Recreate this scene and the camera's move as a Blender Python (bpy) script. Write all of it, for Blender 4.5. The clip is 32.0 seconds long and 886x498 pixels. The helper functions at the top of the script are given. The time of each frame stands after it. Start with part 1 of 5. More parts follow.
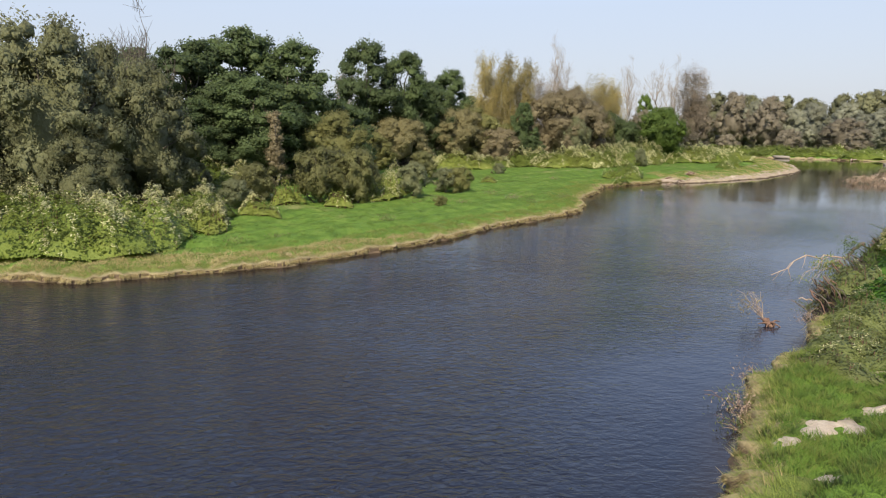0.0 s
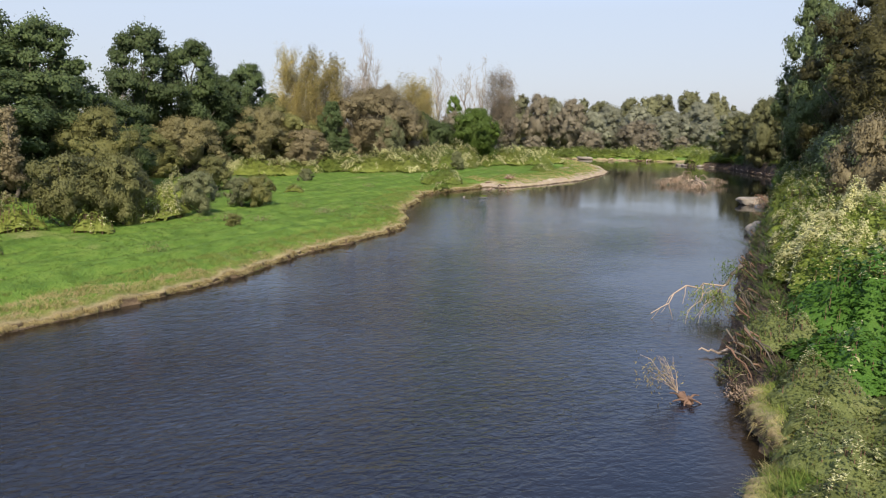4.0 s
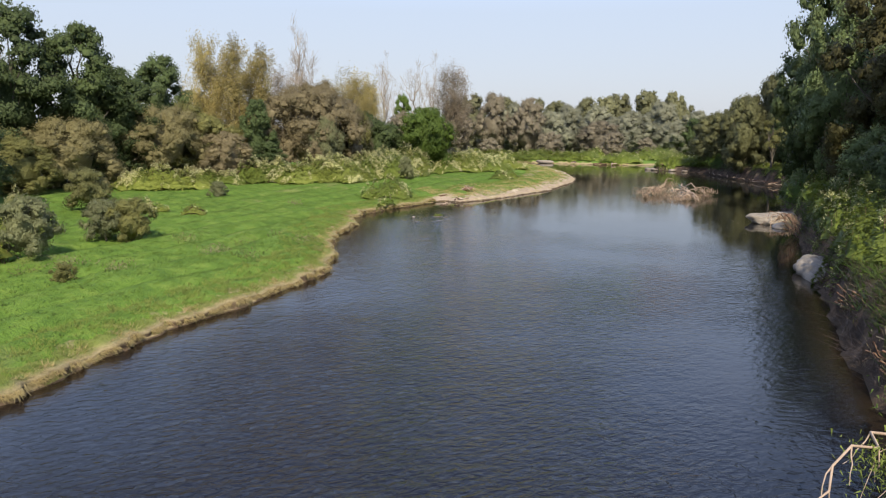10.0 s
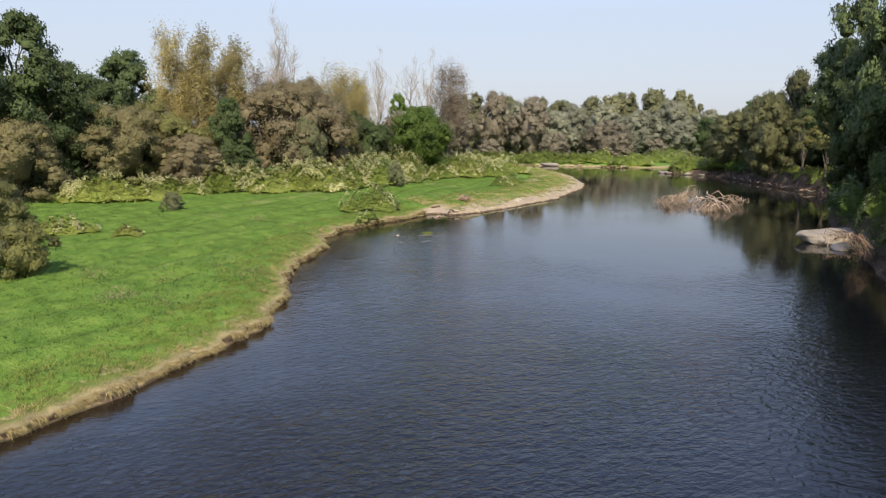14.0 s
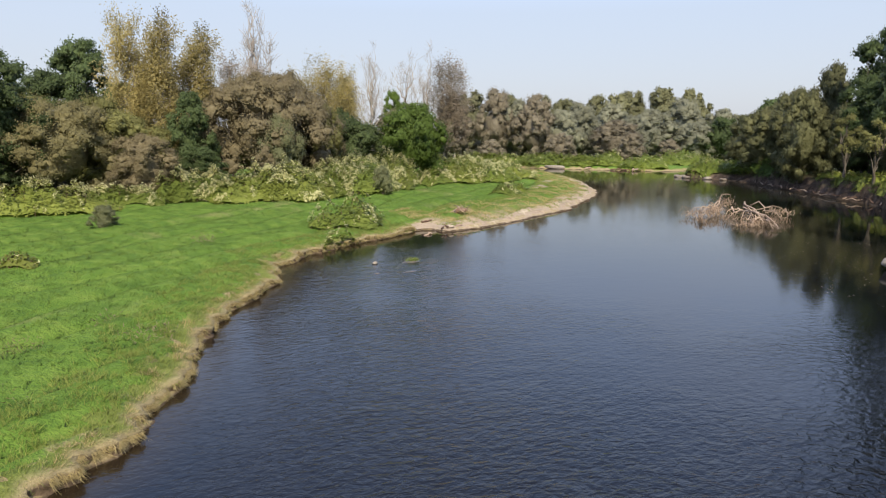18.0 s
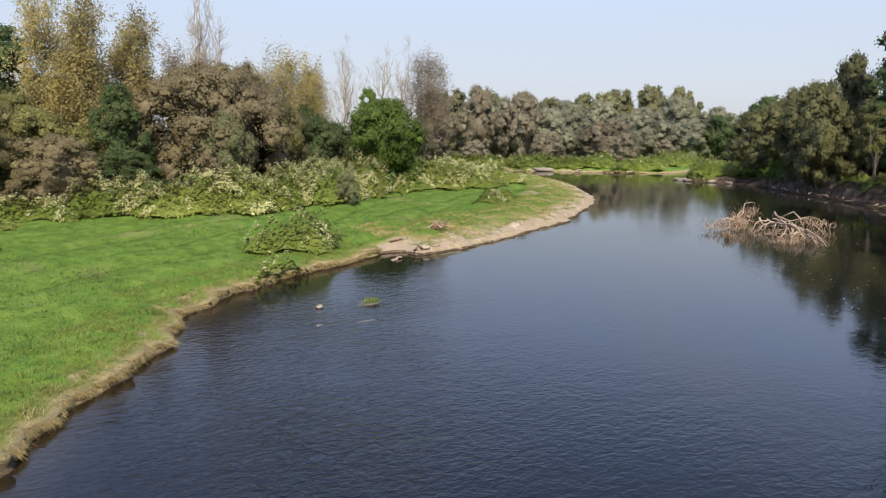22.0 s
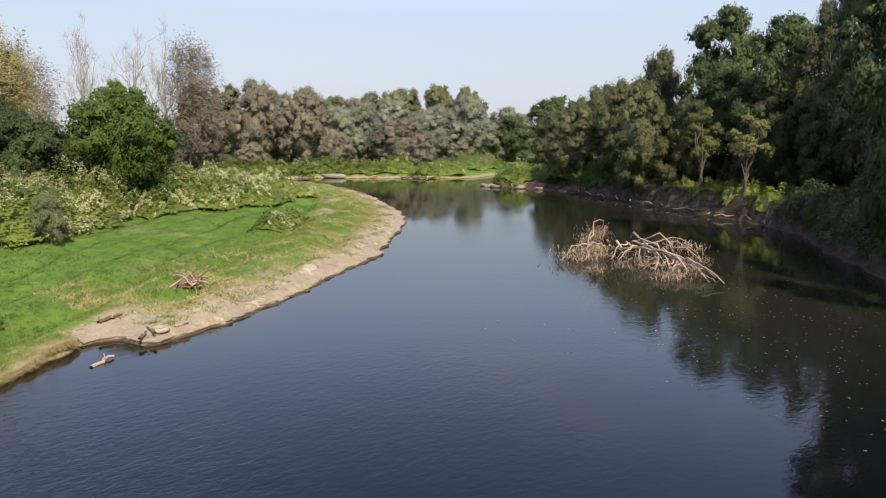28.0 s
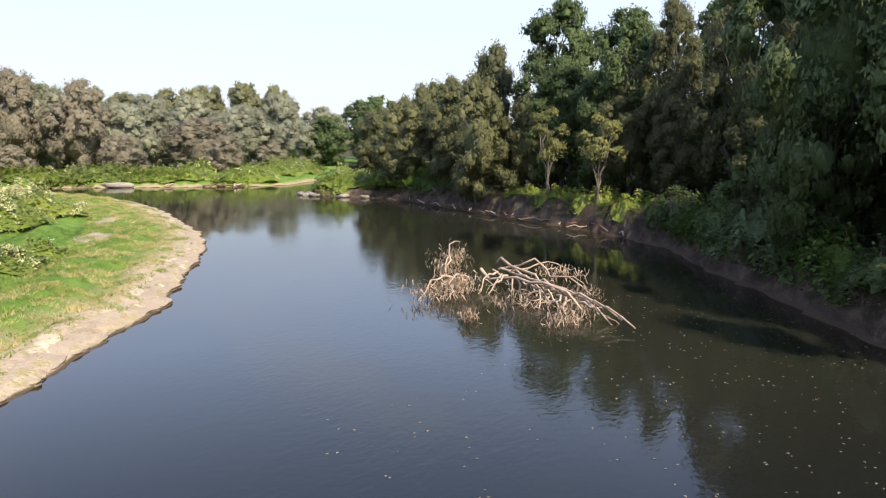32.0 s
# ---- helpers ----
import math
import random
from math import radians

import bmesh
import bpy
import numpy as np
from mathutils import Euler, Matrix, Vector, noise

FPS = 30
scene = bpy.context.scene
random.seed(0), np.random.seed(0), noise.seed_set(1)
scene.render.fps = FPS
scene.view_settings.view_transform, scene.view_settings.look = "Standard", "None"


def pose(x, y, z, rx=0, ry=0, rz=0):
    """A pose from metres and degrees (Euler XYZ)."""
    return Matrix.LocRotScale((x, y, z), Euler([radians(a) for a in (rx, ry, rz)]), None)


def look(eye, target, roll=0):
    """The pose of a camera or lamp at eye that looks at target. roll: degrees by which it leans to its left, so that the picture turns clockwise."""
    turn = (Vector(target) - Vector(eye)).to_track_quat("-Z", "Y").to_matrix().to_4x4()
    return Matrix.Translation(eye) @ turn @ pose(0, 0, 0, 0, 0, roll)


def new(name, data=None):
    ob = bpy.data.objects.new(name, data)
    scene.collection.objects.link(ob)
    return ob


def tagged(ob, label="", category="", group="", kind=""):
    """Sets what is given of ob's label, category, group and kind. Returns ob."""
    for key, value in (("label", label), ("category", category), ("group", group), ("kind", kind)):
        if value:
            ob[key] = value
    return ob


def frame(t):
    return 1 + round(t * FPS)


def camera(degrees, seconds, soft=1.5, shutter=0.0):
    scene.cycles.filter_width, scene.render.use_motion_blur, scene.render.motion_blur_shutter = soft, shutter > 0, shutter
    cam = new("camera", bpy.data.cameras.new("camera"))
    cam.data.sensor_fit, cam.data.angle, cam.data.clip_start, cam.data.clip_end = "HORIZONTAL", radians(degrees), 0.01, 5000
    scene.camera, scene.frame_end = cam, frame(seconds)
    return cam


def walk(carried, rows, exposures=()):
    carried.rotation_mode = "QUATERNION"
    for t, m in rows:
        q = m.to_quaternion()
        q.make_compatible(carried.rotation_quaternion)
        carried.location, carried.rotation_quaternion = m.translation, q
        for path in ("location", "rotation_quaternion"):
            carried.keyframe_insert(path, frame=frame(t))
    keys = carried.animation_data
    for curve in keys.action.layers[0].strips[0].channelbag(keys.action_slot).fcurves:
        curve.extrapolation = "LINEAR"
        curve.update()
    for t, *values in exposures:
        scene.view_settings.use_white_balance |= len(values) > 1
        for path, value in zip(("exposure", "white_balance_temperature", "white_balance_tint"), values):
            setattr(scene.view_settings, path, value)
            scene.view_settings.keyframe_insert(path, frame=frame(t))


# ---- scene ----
cam = camera(63.3, 32.0, soft=1.15)

PATH = [
    (0, (5.139, -3.205, 7.862), (5.18, -1.235, 7.517), 0.4),
    (0.5, (5.236, -1.915, 7.861), (5.328, 0.053, 7.516), 0.5),
    (1, (5.339, -0.64, 7.852), (5.5, 1.324, 7.508), 0.5),
    (1.5, (5.426, 0.647, 7.828), (5.656, 2.604, 7.485), 0.6),
    (2, (5.541, 1.931, 7.815), (5.84, 3.878, 7.472), 0.7),
    (2.5, (5.681, 3.223, 7.813), (6.047, 5.16, 7.471), 0.7),
    (3, (5.872, 4.531, 7.825), (6.3, 6.454, 7.483), 0.7),
    (3.5, (6.097, 5.842, 7.836), (6.586, 7.751, 7.497), 0.7),
    (4, (6.328, 7.172, 7.847), (6.881, 9.064, 7.509), 0.7),
    (4.5, (6.594, 8.467, 7.854), (7.204, 10.342, 7.518), 0.7),
    (6.5, (8.055, 13.488, 7.912), (8.734, 15.339, 7.577), 0.5),
    (7, (8.476, 14.763, 7.913), (9.154, 16.615, 7.578), 0.4),
    (7.5, (8.929, 16.07, 7.906), (9.607, 17.921, 7.571), 0.4),
    (8, (9.373, 17.373, 7.906), (10.053, 19.224, 7.572), 0.5),
    (8.5, (9.857, 18.653, 7.919), (10.537, 20.504, 7.585), 0.5),
    (9, (10.358, 19.909, 7.928), (11.038, 21.76, 7.594), 0.5),
    (9.5, (10.87, 21.15, 7.933), (11.55, 23.001, 7.599), 0.5),
    (10, (11.39, 22.391, 7.946), (12.07, 24.243, 7.612), 0.5),
    (10.5, (11.939, 23.615, 7.963), (12.618, 25.466, 7.629), 0.5),
    (11, (12.481, 24.797, 7.985), (13.159, 26.649, 7.65), 0.5),
    (11.5, (13.032, 25.956, 7.999), (13.709, 27.808, 7.663), 0.5),
    (12, (13.603, 27.096, 7.997), (14.278, 28.948, 7.661), 0.4),
    (12.5, (14.152, 28.233, 7.988), (14.826, 30.086, 7.653), 0.3),
    (13, (14.727, 29.391, 7.999), (15.401, 31.244, 7.664), 0.3),
    (13.5, (15.285, 30.616, 8.033), (15.96, 32.469, 7.699), 0.2),
    (14, (15.853, 31.94, 8.036), (16.527, 33.793, 7.703), 0.3),
    (14.5, (16.386, 33.315, 7.997), (17.061, 35.168, 7.664), 0.3),
    (16.5, (18.564, 38.695, 7.912), (19.24, 40.547, 7.58), 0.4),
    (17, (19.163, 39.998, 7.919), (19.838, 41.851, 7.588), 0.3),
    (17.5, (19.749, 41.226, 7.945), (20.423, 43.08, 7.612), 0.4),
    (18, (20.327, 42.419, 7.959), (21.001, 44.272, 7.626), 0.4),
    (18.5, (20.913, 43.637, 7.963), (21.585, 45.491, 7.63), 0.5),
    (19, (21.473, 44.891, 7.941), (22.145, 46.745, 7.608), 0.5),
    (19.5, (22.03, 46.179, 7.909), (22.702, 48.033, 7.577), 0.5),
    (20, (22.585, 47.493, 7.856), (23.255, 49.348, 7.522), 0.4),
    (20.5, (23.126, 48.806, 7.807), (23.798, 50.66, 7.475), 0.4),
    (21, (23.645, 50.098, 7.77), (24.32, 51.95, 7.438), 0.5),
    (21.5, (24.198, 51.392, 7.739), (24.891, 53.238, 7.408), 0.3),
    (22, (24.741, 52.647, 7.709), (25.458, 54.485, 7.379), 0.2),
    (22.5, (25.284, 53.889, 7.682), (26.028, 55.717, 7.354), 0.2),
    (23, (25.836, 55.194, 7.672), (26.606, 57.01, 7.345), 0.3),
    (23.5, (26.385, 56.505, 7.677), (27.18, 58.311, 7.35), 0.3),
    (24, (26.936, 57.788, 7.696), (27.754, 59.583, 7.369), 0.3),
    (24.5, (27.503, 59.062, 7.719), (28.358, 60.84, 7.391), 0.3),
    (25, (28.081, 60.35, 7.736), (28.986, 62.103, 7.408), 0.3),
    (25.5, (28.685, 61.617, 7.739), (29.644, 63.342, 7.411), 0.3),
    (27.5, (31.358, 66.545, 7.709), (32.529, 68.133, 7.383), 0.2),
    (28, (32.088, 67.795, 7.708), (33.311, 69.343, 7.382), 0.2),
    (28.5, (32.852, 69.032, 7.694), (34.126, 70.539, 7.368), 0.2),
    (29, (33.622, 70.205, 7.665), (34.945, 71.669, 7.34), 0.2),
    (29.5, (34.412, 71.317, 7.662), (35.783, 72.736, 7.337), 0.1),
    (30, (35.203, 72.373, 7.644), (36.63, 73.737, 7.32), 0.3),
    (30.5, (36.005, 73.412, 7.647), (37.476, 74.729, 7.325), 0.3),
    (31, (36.879, 74.438, 7.645), (38.388, 75.71, 7.323), 0.4),
    (31.5, (37.808, 75.436, 7.642), (39.354, 76.663, 7.322), 0.3),
    (32, (38.822, 76.426, 7.614), (40.402, 77.61, 7.296), 0.4),
]
EXPOSURES = [(0, 0.0), (26, 0.0), (28.5, 0.02), (29.5, 0.14), (31, 0.38), (32, 0.48)]
walk(cam, [(t, look(eye, target, roll)) for t, eye, target, roll in PATH], EXPOSURES)

# ---- world, sun, exposure ----
SUN_DIR = Vector((-0.2, -0.69, 0.68)).normalized()
world = bpy.data.worlds.new("world")
scene.world = world
world.use_nodes = True
wn, wl = world.node_tree.nodes, world.node_tree.links
sky = wn.new("ShaderNodeTexSky")
sky.sky_type = "NISHITA"
sky.sun_disc = False
sky.sun_elevation = math.asin(SUN_DIR.z)
sky.sun_rotation = math.atan2(SUN_DIR.x, SUN_DIR.y)
sky.air_density, sky.dust_density, sky.ozone_density = 0.9, 1.6, 1.2
wn["Background"].inputs["Strength"].default_value = 0.115
# thin haze: milky near the horizon, bluer overhead
aim, split, tall = wn.new("ShaderNodeTexCoord"), wn.new("ShaderNodeSeparateXYZ"), wn.new("ShaderNodeValToRGB")
wl.new(aim.outputs["Generated"], split.inputs[0])
wl.new(split.outputs["Z"], tall.inputs["Fac"])
for e in (0.25, 0.35, 0.55, 0.65):
    tall.color_ramp.elements.new(e)
# The bright stop at 0.28, above view, is added to light the water's reflection.
for e, (p, c) in zip(tall.color_ramp.elements, ((0.0, (0.68, 0.7, 0.76)), (0.15, (0.65, 0.735, 0.89)), (0.28, (0.75, 0.97, 1.47)), (0.45, (0.47, 0.67, 1.15)), (0.7, (0.41, 0.55, 0.97)), (1.0, (0.32, 0.42, 0.74)))):
    e.position, e.color = p, (*c, 1)
thin = wn.new("ShaderNodeVectorMath")
thin.operation = "SCALE"
thin.inputs["Scale"].default_value = 9.6
wl.new(tall.outputs["Color"], thin.inputs[0])
haze = wn.new("ShaderNodeMix")
haze.data_type = "RGBA"
haze.inputs[0].default_value = 0.78
wl.new(thin.outputs[0], haze.inputs[7])
wl.new(sky.outputs["Color"], haze.inputs[6])
# thin fair-weather clouds, well above the horizon
lift, flat_way, veil = wn.new("ShaderNodeMath"), wn.new("ShaderNodeVectorMath"), wn.new("ShaderNodeTexNoise")
lift.operation, lift.inputs[1].default_value = "ADD", 0.12
wl.new(split.outputs["Z"], lift.inputs[0])
flat_way.operation = "DIVIDE"
wl.new(aim.outputs["Generated"], flat_way.inputs[0])
wl.new(lift.outputs[0], flat_way.inputs[1])
veil.inputs["Scale"].default_value, veil.inputs["Detail"].default_value, veil.inputs["Roughness"].default_value = 1.5, 5, 0.55
wl.new(flat_way.outputs[0], veil.inputs["Vector"])
fleece, high = wn.new("ShaderNodeMapRange"), wn.new("ShaderNodeMapRange")
wl.new(veil.outputs["Fac"], fleece.inputs["Value"])
fleece.inputs["From Min"].default_value, fleece.inputs["From Max"].default_value, fleece.inputs["To Max"].default_value = 0.48, 0.68, 0.55
wl.new(split.outputs["Z"], high.inputs["Value"])
high.inputs["From Min"].default_value, high.inputs["From Max"].default_value = 0.16, 0.34
both_ways, cloud = wn.new("ShaderNodeMath"), wn.new("ShaderNodeMix")
both_ways.operation = "MULTIPLY"
wl.new(fleece.outputs[0], both_ways.inputs[0])
wl.new(high.outputs[0], both_ways.inputs[1])
cloud.data_type = "RGBA"
wl.new(both_ways.outputs[0], cloud.inputs[0])
wl.new(haze.outputs[2], cloud.inputs[6])
cloud.inputs[7].default_value = (8.2, 8.4, 9.2, 1)
wl.new(cloud.outputs[2], wn["Background"].inputs["Color"])
sun = new("sun", bpy.data.lights.new("sun", "SUN"))
sun.data.energy, sun.data.angle, sun.data.color = 6.4, radians(0.6), (1.0, 0.9, 0.74)
sun.matrix_world = look(SUN_DIR * 300, (0, 0, 0))


# ---- materials ----
def shader(name):
    m = bpy.data.materials.new(name)
    m.use_nodes = True
    n, l = m.node_tree.nodes, m.node_tree.links
    return m, n, l, n["Principled BSDF"]


def ramp(n, stops):
    r = n.new("ShaderNodeValToRGB")
    while len(r.color_ramp.elements) < len(stops):
        r.color_ramp.elements.new(0.5)
    for e, (p, c) in zip(r.color_ramp.elements, stops):
        e.position, e.color = p, (*c, 1)
    return r


def noise_tex(n, l, scale, detail=4, rough=0.6, coord="Object"):
    tc, tx = n.new("ShaderNodeTexCoord"), n.new("ShaderNodeTexNoise")
    tx.inputs["Scale"].default_value, tx.inputs["Detail"].default_value, tx.inputs["Roughness"].default_value = scale, detail, rough
    l.new(tc.outputs[coord], tx.inputs["Vector"])
    return tx


def mix_rgb(n, l, fac, a, b, mode="MIX"):
    m = n.new("ShaderNodeMix")
    m.data_type, m.blend_type = "RGBA", mode
    for sock, v in ((m.inputs[0], fac), (m.inputs[6], a), (m.inputs[7], b)):
        if isinstance(v, (int, float)):
            sock.default_value = v
        elif isinstance(v, tuple):
            sock.default_value = (*v, 1)
        else:
            l.new(v, sock)
    return m.outputs[2]


def leaf_mat(name, a, b, c, glow=0.3, rough=0.55, patch=0.55, soft=0.0):
    """Leaves: three tones spread leaf by leaf and in drifts over the crown, some light passing through."""
    m, n, l, p = shader(name)
    geo, info = n.new("ShaderNodeNewGeometry"), n.new("ShaderNodeObjectInfo")
    r = ramp(n, ((0.0, a), (0.55, b), (1.0, c)))
    drift = noise_tex(n, l, patch, 3)
    add = n.new("ShaderNodeMath")
    add.operation = "MULTIPLY_ADD"
    l.new(geo.outputs["Random Per Island"], add.inputs[0])
    add.inputs[1].default_value = 0.34
    mid = n.new("ShaderNodeMath")
    mid.operation = "MULTIPLY_ADD"
    l.new(drift.outputs["Fac"], mid.inputs[0])
    mid.inputs[1].default_value, mid.inputs[2].default_value = 0.9, -0.12
    l.new(mid.outputs[0], add.inputs[2])
    l.new(add.outputs[0], r.inputs["Fac"])
    hsv = n.new("ShaderNodeHueSaturation")
    vary = n.new("ShaderNodeMapRange")
    l.new(info.outputs["Random"], vary.inputs["Value"])
    vary.inputs["To Min"].default_value, vary.inputs["To Max"].default_value = 0.78, 1.2
    l.new(vary.outputs[0], hsv.inputs["Value"])
    l.new(r.outputs["Color"], hsv.inputs["Color"])
    l.new(hsv.outputs["Color"], p.inputs["Base Color"])
    p.inputs["Roughness"].default_value = rough
    p.inputs["Specular IOR Level"].default_value = 0.25
    if soft:
        lean, flat = n.new("ShaderNodeVectorMath"), n.new("ShaderNodeVectorMath")
        lean.operation, flat.operation = "MULTIPLY_ADD", "NORMALIZE"
        # blades take most of their light as the ground under them does
        under, share = n.new("ShaderNodeAttribute"), n.new("ShaderNodeVectorMath")
        under.attribute_name, share.operation = "out", "SCALE"
        share.inputs["Scale"].default_value = soft
        l.new(under.outputs["Vector"], share.inputs[0])
        l.new(geo.outputs["Normal"], lean.inputs[0])
        lean.inputs[1].default_value = (1 - soft,) * 3
        l.new(share.outputs[0], lean.inputs[2])
        l.new(lean.outputs[0], flat.inputs[0])
        l.new(flat.outputs[0], p.inputs["Normal"])
    else:
        # leaves of one tuft turn the same way, out of the crown
        out, turn, lean, flat = n.new("ShaderNodeAttribute"), n.new("ShaderNodeVectorTransform"), n.new("ShaderNodeVectorMath"), n.new("ShaderNodeVectorMath")
        out.attribute_name = "out"
        turn.vector_type, turn.convert_from, turn.convert_to = "VECTOR", "OBJECT", "WORLD"
        lean.operation, flat.operation = "MULTIPLY_ADD", "NORMALIZE"
        l.new(out.outputs["Vector"], turn.inputs[0])
        l.new(geo.outputs["Normal"], lean.inputs[0])
        lean.inputs[1].default_value = (0.4, 0.4, 0.4)
        l.new(turn.outputs[0], lean.inputs[2])
        l.new(lean.outputs[0], flat.inputs[0])
        fluff, relief = noise_tex(n, l, 4.0, 4, 0.75), n.new("ShaderNodeBump")
        relief.inputs["Strength"].default_value, relief.inputs["Distance"].default_value = 0.8, 0.15
        l.new(fluff.outputs["Fac"], relief.inputs["Height"])
        l.new(flat.outputs[0], relief.inputs["Normal"])
        l.new(relief.outputs["Normal"], p.inputs["Normal"])
    tr, mx = n.new("ShaderNodeBsdfTranslucent"), n.new("ShaderNodeMixShader")
    l.new(hsv.outputs["Color"], tr.inputs["Color"])
    mx.inputs["Fac"].default_value = glow
    l.new(p.outputs[0], mx.inputs[1])
    l.new(tr.outputs[0], mx.inputs[2])
    l.new(mx.outputs[0], n["Material Output"].inputs["Surface"])
    return m


def rough_mat(name, a, b, scale=3.0, bump=0.4, rough=0.9, fine=14.0):
    """Bark, stone, dead wood: two scales of mottling and a fine relief."""
    m, n, l, p = shader(name)
    big, small = noise_tex(n, l, scale, 5), noise_tex(n, l, scale * fine, 3)
    r = ramp(n, ((0.3, a), (0.72, b)))
    l.new(big.outputs["Fac"], r.inputs["Fac"])
    tone = n.new("ShaderNodeMapRange")
    l.new(small.outputs["Fac"], tone.inputs["Value"])
    tone.inputs["To Min"].default_value, tone.inputs["To Max"].default_value = 0.6, 1.35
    hsv = n.new("ShaderNodeHueSaturation")
    l.new(tone.outputs[0], hsv.inputs["Value"])
    l.new(r.outputs["Color"], hsv.inputs["Color"])
    l.new(hsv.outputs["Color"], p.inputs["Base Color"])
    p.inputs["Roughness"].default_value = rough
    bp = n.new("ShaderNodeBump")
    bp.inputs["Strength"].default_value = bump
    l.new(small.outputs["Fac"], bp.inputs["Height"])
    l.new(bp.outputs["Normal"], p.inputs["Normal"])
    return m


WILLOW = leaf_mat("willow_leaf", (0.1, 0.108, 0.05), (0.165, 0.17, 0.08), (0.245, 0.24, 0.12))
WILLOW_BROWN = leaf_mat("browning_willow_leaf", (0.155, 0.128, 0.07), (0.235, 0.196, 0.11), (0.315, 0.265, 0.152))
WILLOW_TAWNY = leaf_mat("tawny_willow_leaf", (0.155, 0.14, 0.06), (0.235, 0.208, 0.095), (0.315, 0.275, 0.135))
WILLOW_OLIVE = leaf_mat("olive_willow_leaf", (0.125, 0.13, 0.042), (0.21, 0.207, 0.07), (0.305, 0.288, 0.105))
WILLOW_GREY = leaf_mat("silver_willow_leaf", (0.12, 0.135, 0.064), (0.19, 0.2, 0.098), (0.27, 0.275, 0.145))
BIG_WILLOW = leaf_mat("golden_willow_leaf", (0.062, 0.058, 0.02), (0.11, 0.1, 0.034), (0.17, 0.15, 0.052))
OAK = leaf_mat("dark_leaf", (0.046, 0.066, 0.024), (0.086, 0.12, 0.042), (0.15, 0.195, 0.07))
GREEN = leaf_mat("fresh_leaf", (0.06, 0.098, 0.015), (0.1, 0.155, 0.026), (0.16, 0.22, 0.044))
SHRUB_OLIVE = leaf_mat("olive_shrub_leaf", (0.12, 0.127, 0.046), (0.195, 0.195, 0.073), (0.285, 0.272, 0.11))
# Willow leaf darkened for the cut bank; its shade is in the colour.
SHADED_BANK_WILLOW = leaf_mat("shaded_bank_willow_leaf", (0.08, 0.085, 0.037), (0.135, 0.137, 0.06), (0.205, 0.2, 0.09))
# Another willow copy with the wood's shade mixed into its leaf tones.
SHADE_WILLOW = leaf_mat("shaded_willow_leaf", (0.085, 0.088, 0.039), (0.135, 0.136, 0.062), (0.2, 0.196, 0.092), 0.35)
ALDER = leaf_mat("glossy_alder_leaf", (0.085, 0.115, 0.045), (0.15, 0.195, 0.075), (0.25, 0.3, 0.12), 0.35, 0.4)
POPLAR = leaf_mat("yellowing_poplar_leaf", (0.32, 0.27, 0.105), (0.43, 0.36, 0.145), (0.54, 0.455, 0.195), 0.45)
PALE = leaf_mat("pale_dry_leaf", (0.23, 0.185, 0.13), (0.34, 0.28, 0.2), (0.46, 0.38, 0.28), 0.4)
KNOT = leaf_mat("knotweed_leaf", (0.115, 0.16, 0.028), (0.185, 0.235, 0.043), (0.28, 0.32, 0.07))
KNOT_YELLOW = leaf_mat("yellowing_knotweed_leaf", (0.14, 0.17, 0.03), (0.22, 0.255, 0.05), (0.32, 0.345, 0.085))
BLOSSOM = leaf_mat("knotweed_blossom", (0.52, 0.5, 0.2), (0.66, 0.63, 0.33), (0.77, 0.73, 0.47), 0.35, 0.6)
GRASS = leaf_mat("meadow_grass", (0.074, 0.142, 0.019), (0.125, 0.207, 0.028), (0.188, 0.262, 0.042), 0.15, 0.7, 0.22, 0.88)
DRY = leaf_mat("dry_grass", (0.25, 0.19, 0.08), (0.4, 0.32, 0.145), (0.54, 0.45, 0.24), 0.3, 0.7, 0.55, 0.5)
RUSH = leaf_mat("yellow_green_grass", (0.13, 0.18, 0.03), (0.2, 0.24, 0.05), (0.31, 0.3, 0.1), 0.3, 0.7, 0.55, 0.65)
WITHERED = leaf_mat("withered_leaf", (0.26, 0.18, 0.12), (0.4, 0.29, 0.2), (0.52, 0.4, 0.29), 0.25)
# Paler, greyer, low-contrast leaf copies: distance haze is put into these colours.
HAZED_BROWN = leaf_mat("hazed_brown_leaf", (0.21, 0.18, 0.125), (0.265, 0.23, 0.16), (0.32, 0.28, 0.2))
HAZED_GREY = leaf_mat("hazed_grey_leaf", (0.2, 0.205, 0.14), (0.255, 0.258, 0.178), (0.315, 0.312, 0.22))
HAZED_OLIVE = leaf_mat("hazed_olive_leaf", (0.15, 0.155, 0.075), (0.195, 0.195, 0.098), (0.25, 0.24, 0.13))
BARK = rough_mat("bark", (0.06, 0.05, 0.038), (0.15, 0.125, 0.095))
PALE_BARK = rough_mat("pale_bark", (0.26, 0.22, 0.18), (0.46, 0.41, 0.35))
DEADWOOD = rough_mat("bleached_wood", (0.29, 0.2, 0.14), (0.5, 0.385, 0.285), 2.5)
STONE = rough_mat("pale_stone", (0.17, 0.145, 0.115), (0.33, 0.285, 0.23), 1.2, 0.8)
WET_STONE = rough_mat("wet_stone", (0.05, 0.045, 0.04), (0.16, 0.14, 0.12), 2.0, 0.5, 0.35)
ROOTS = rough_mat("reddish_root", (0.1, 0.055, 0.035), (0.22, 0.13, 0.085), 3.0)

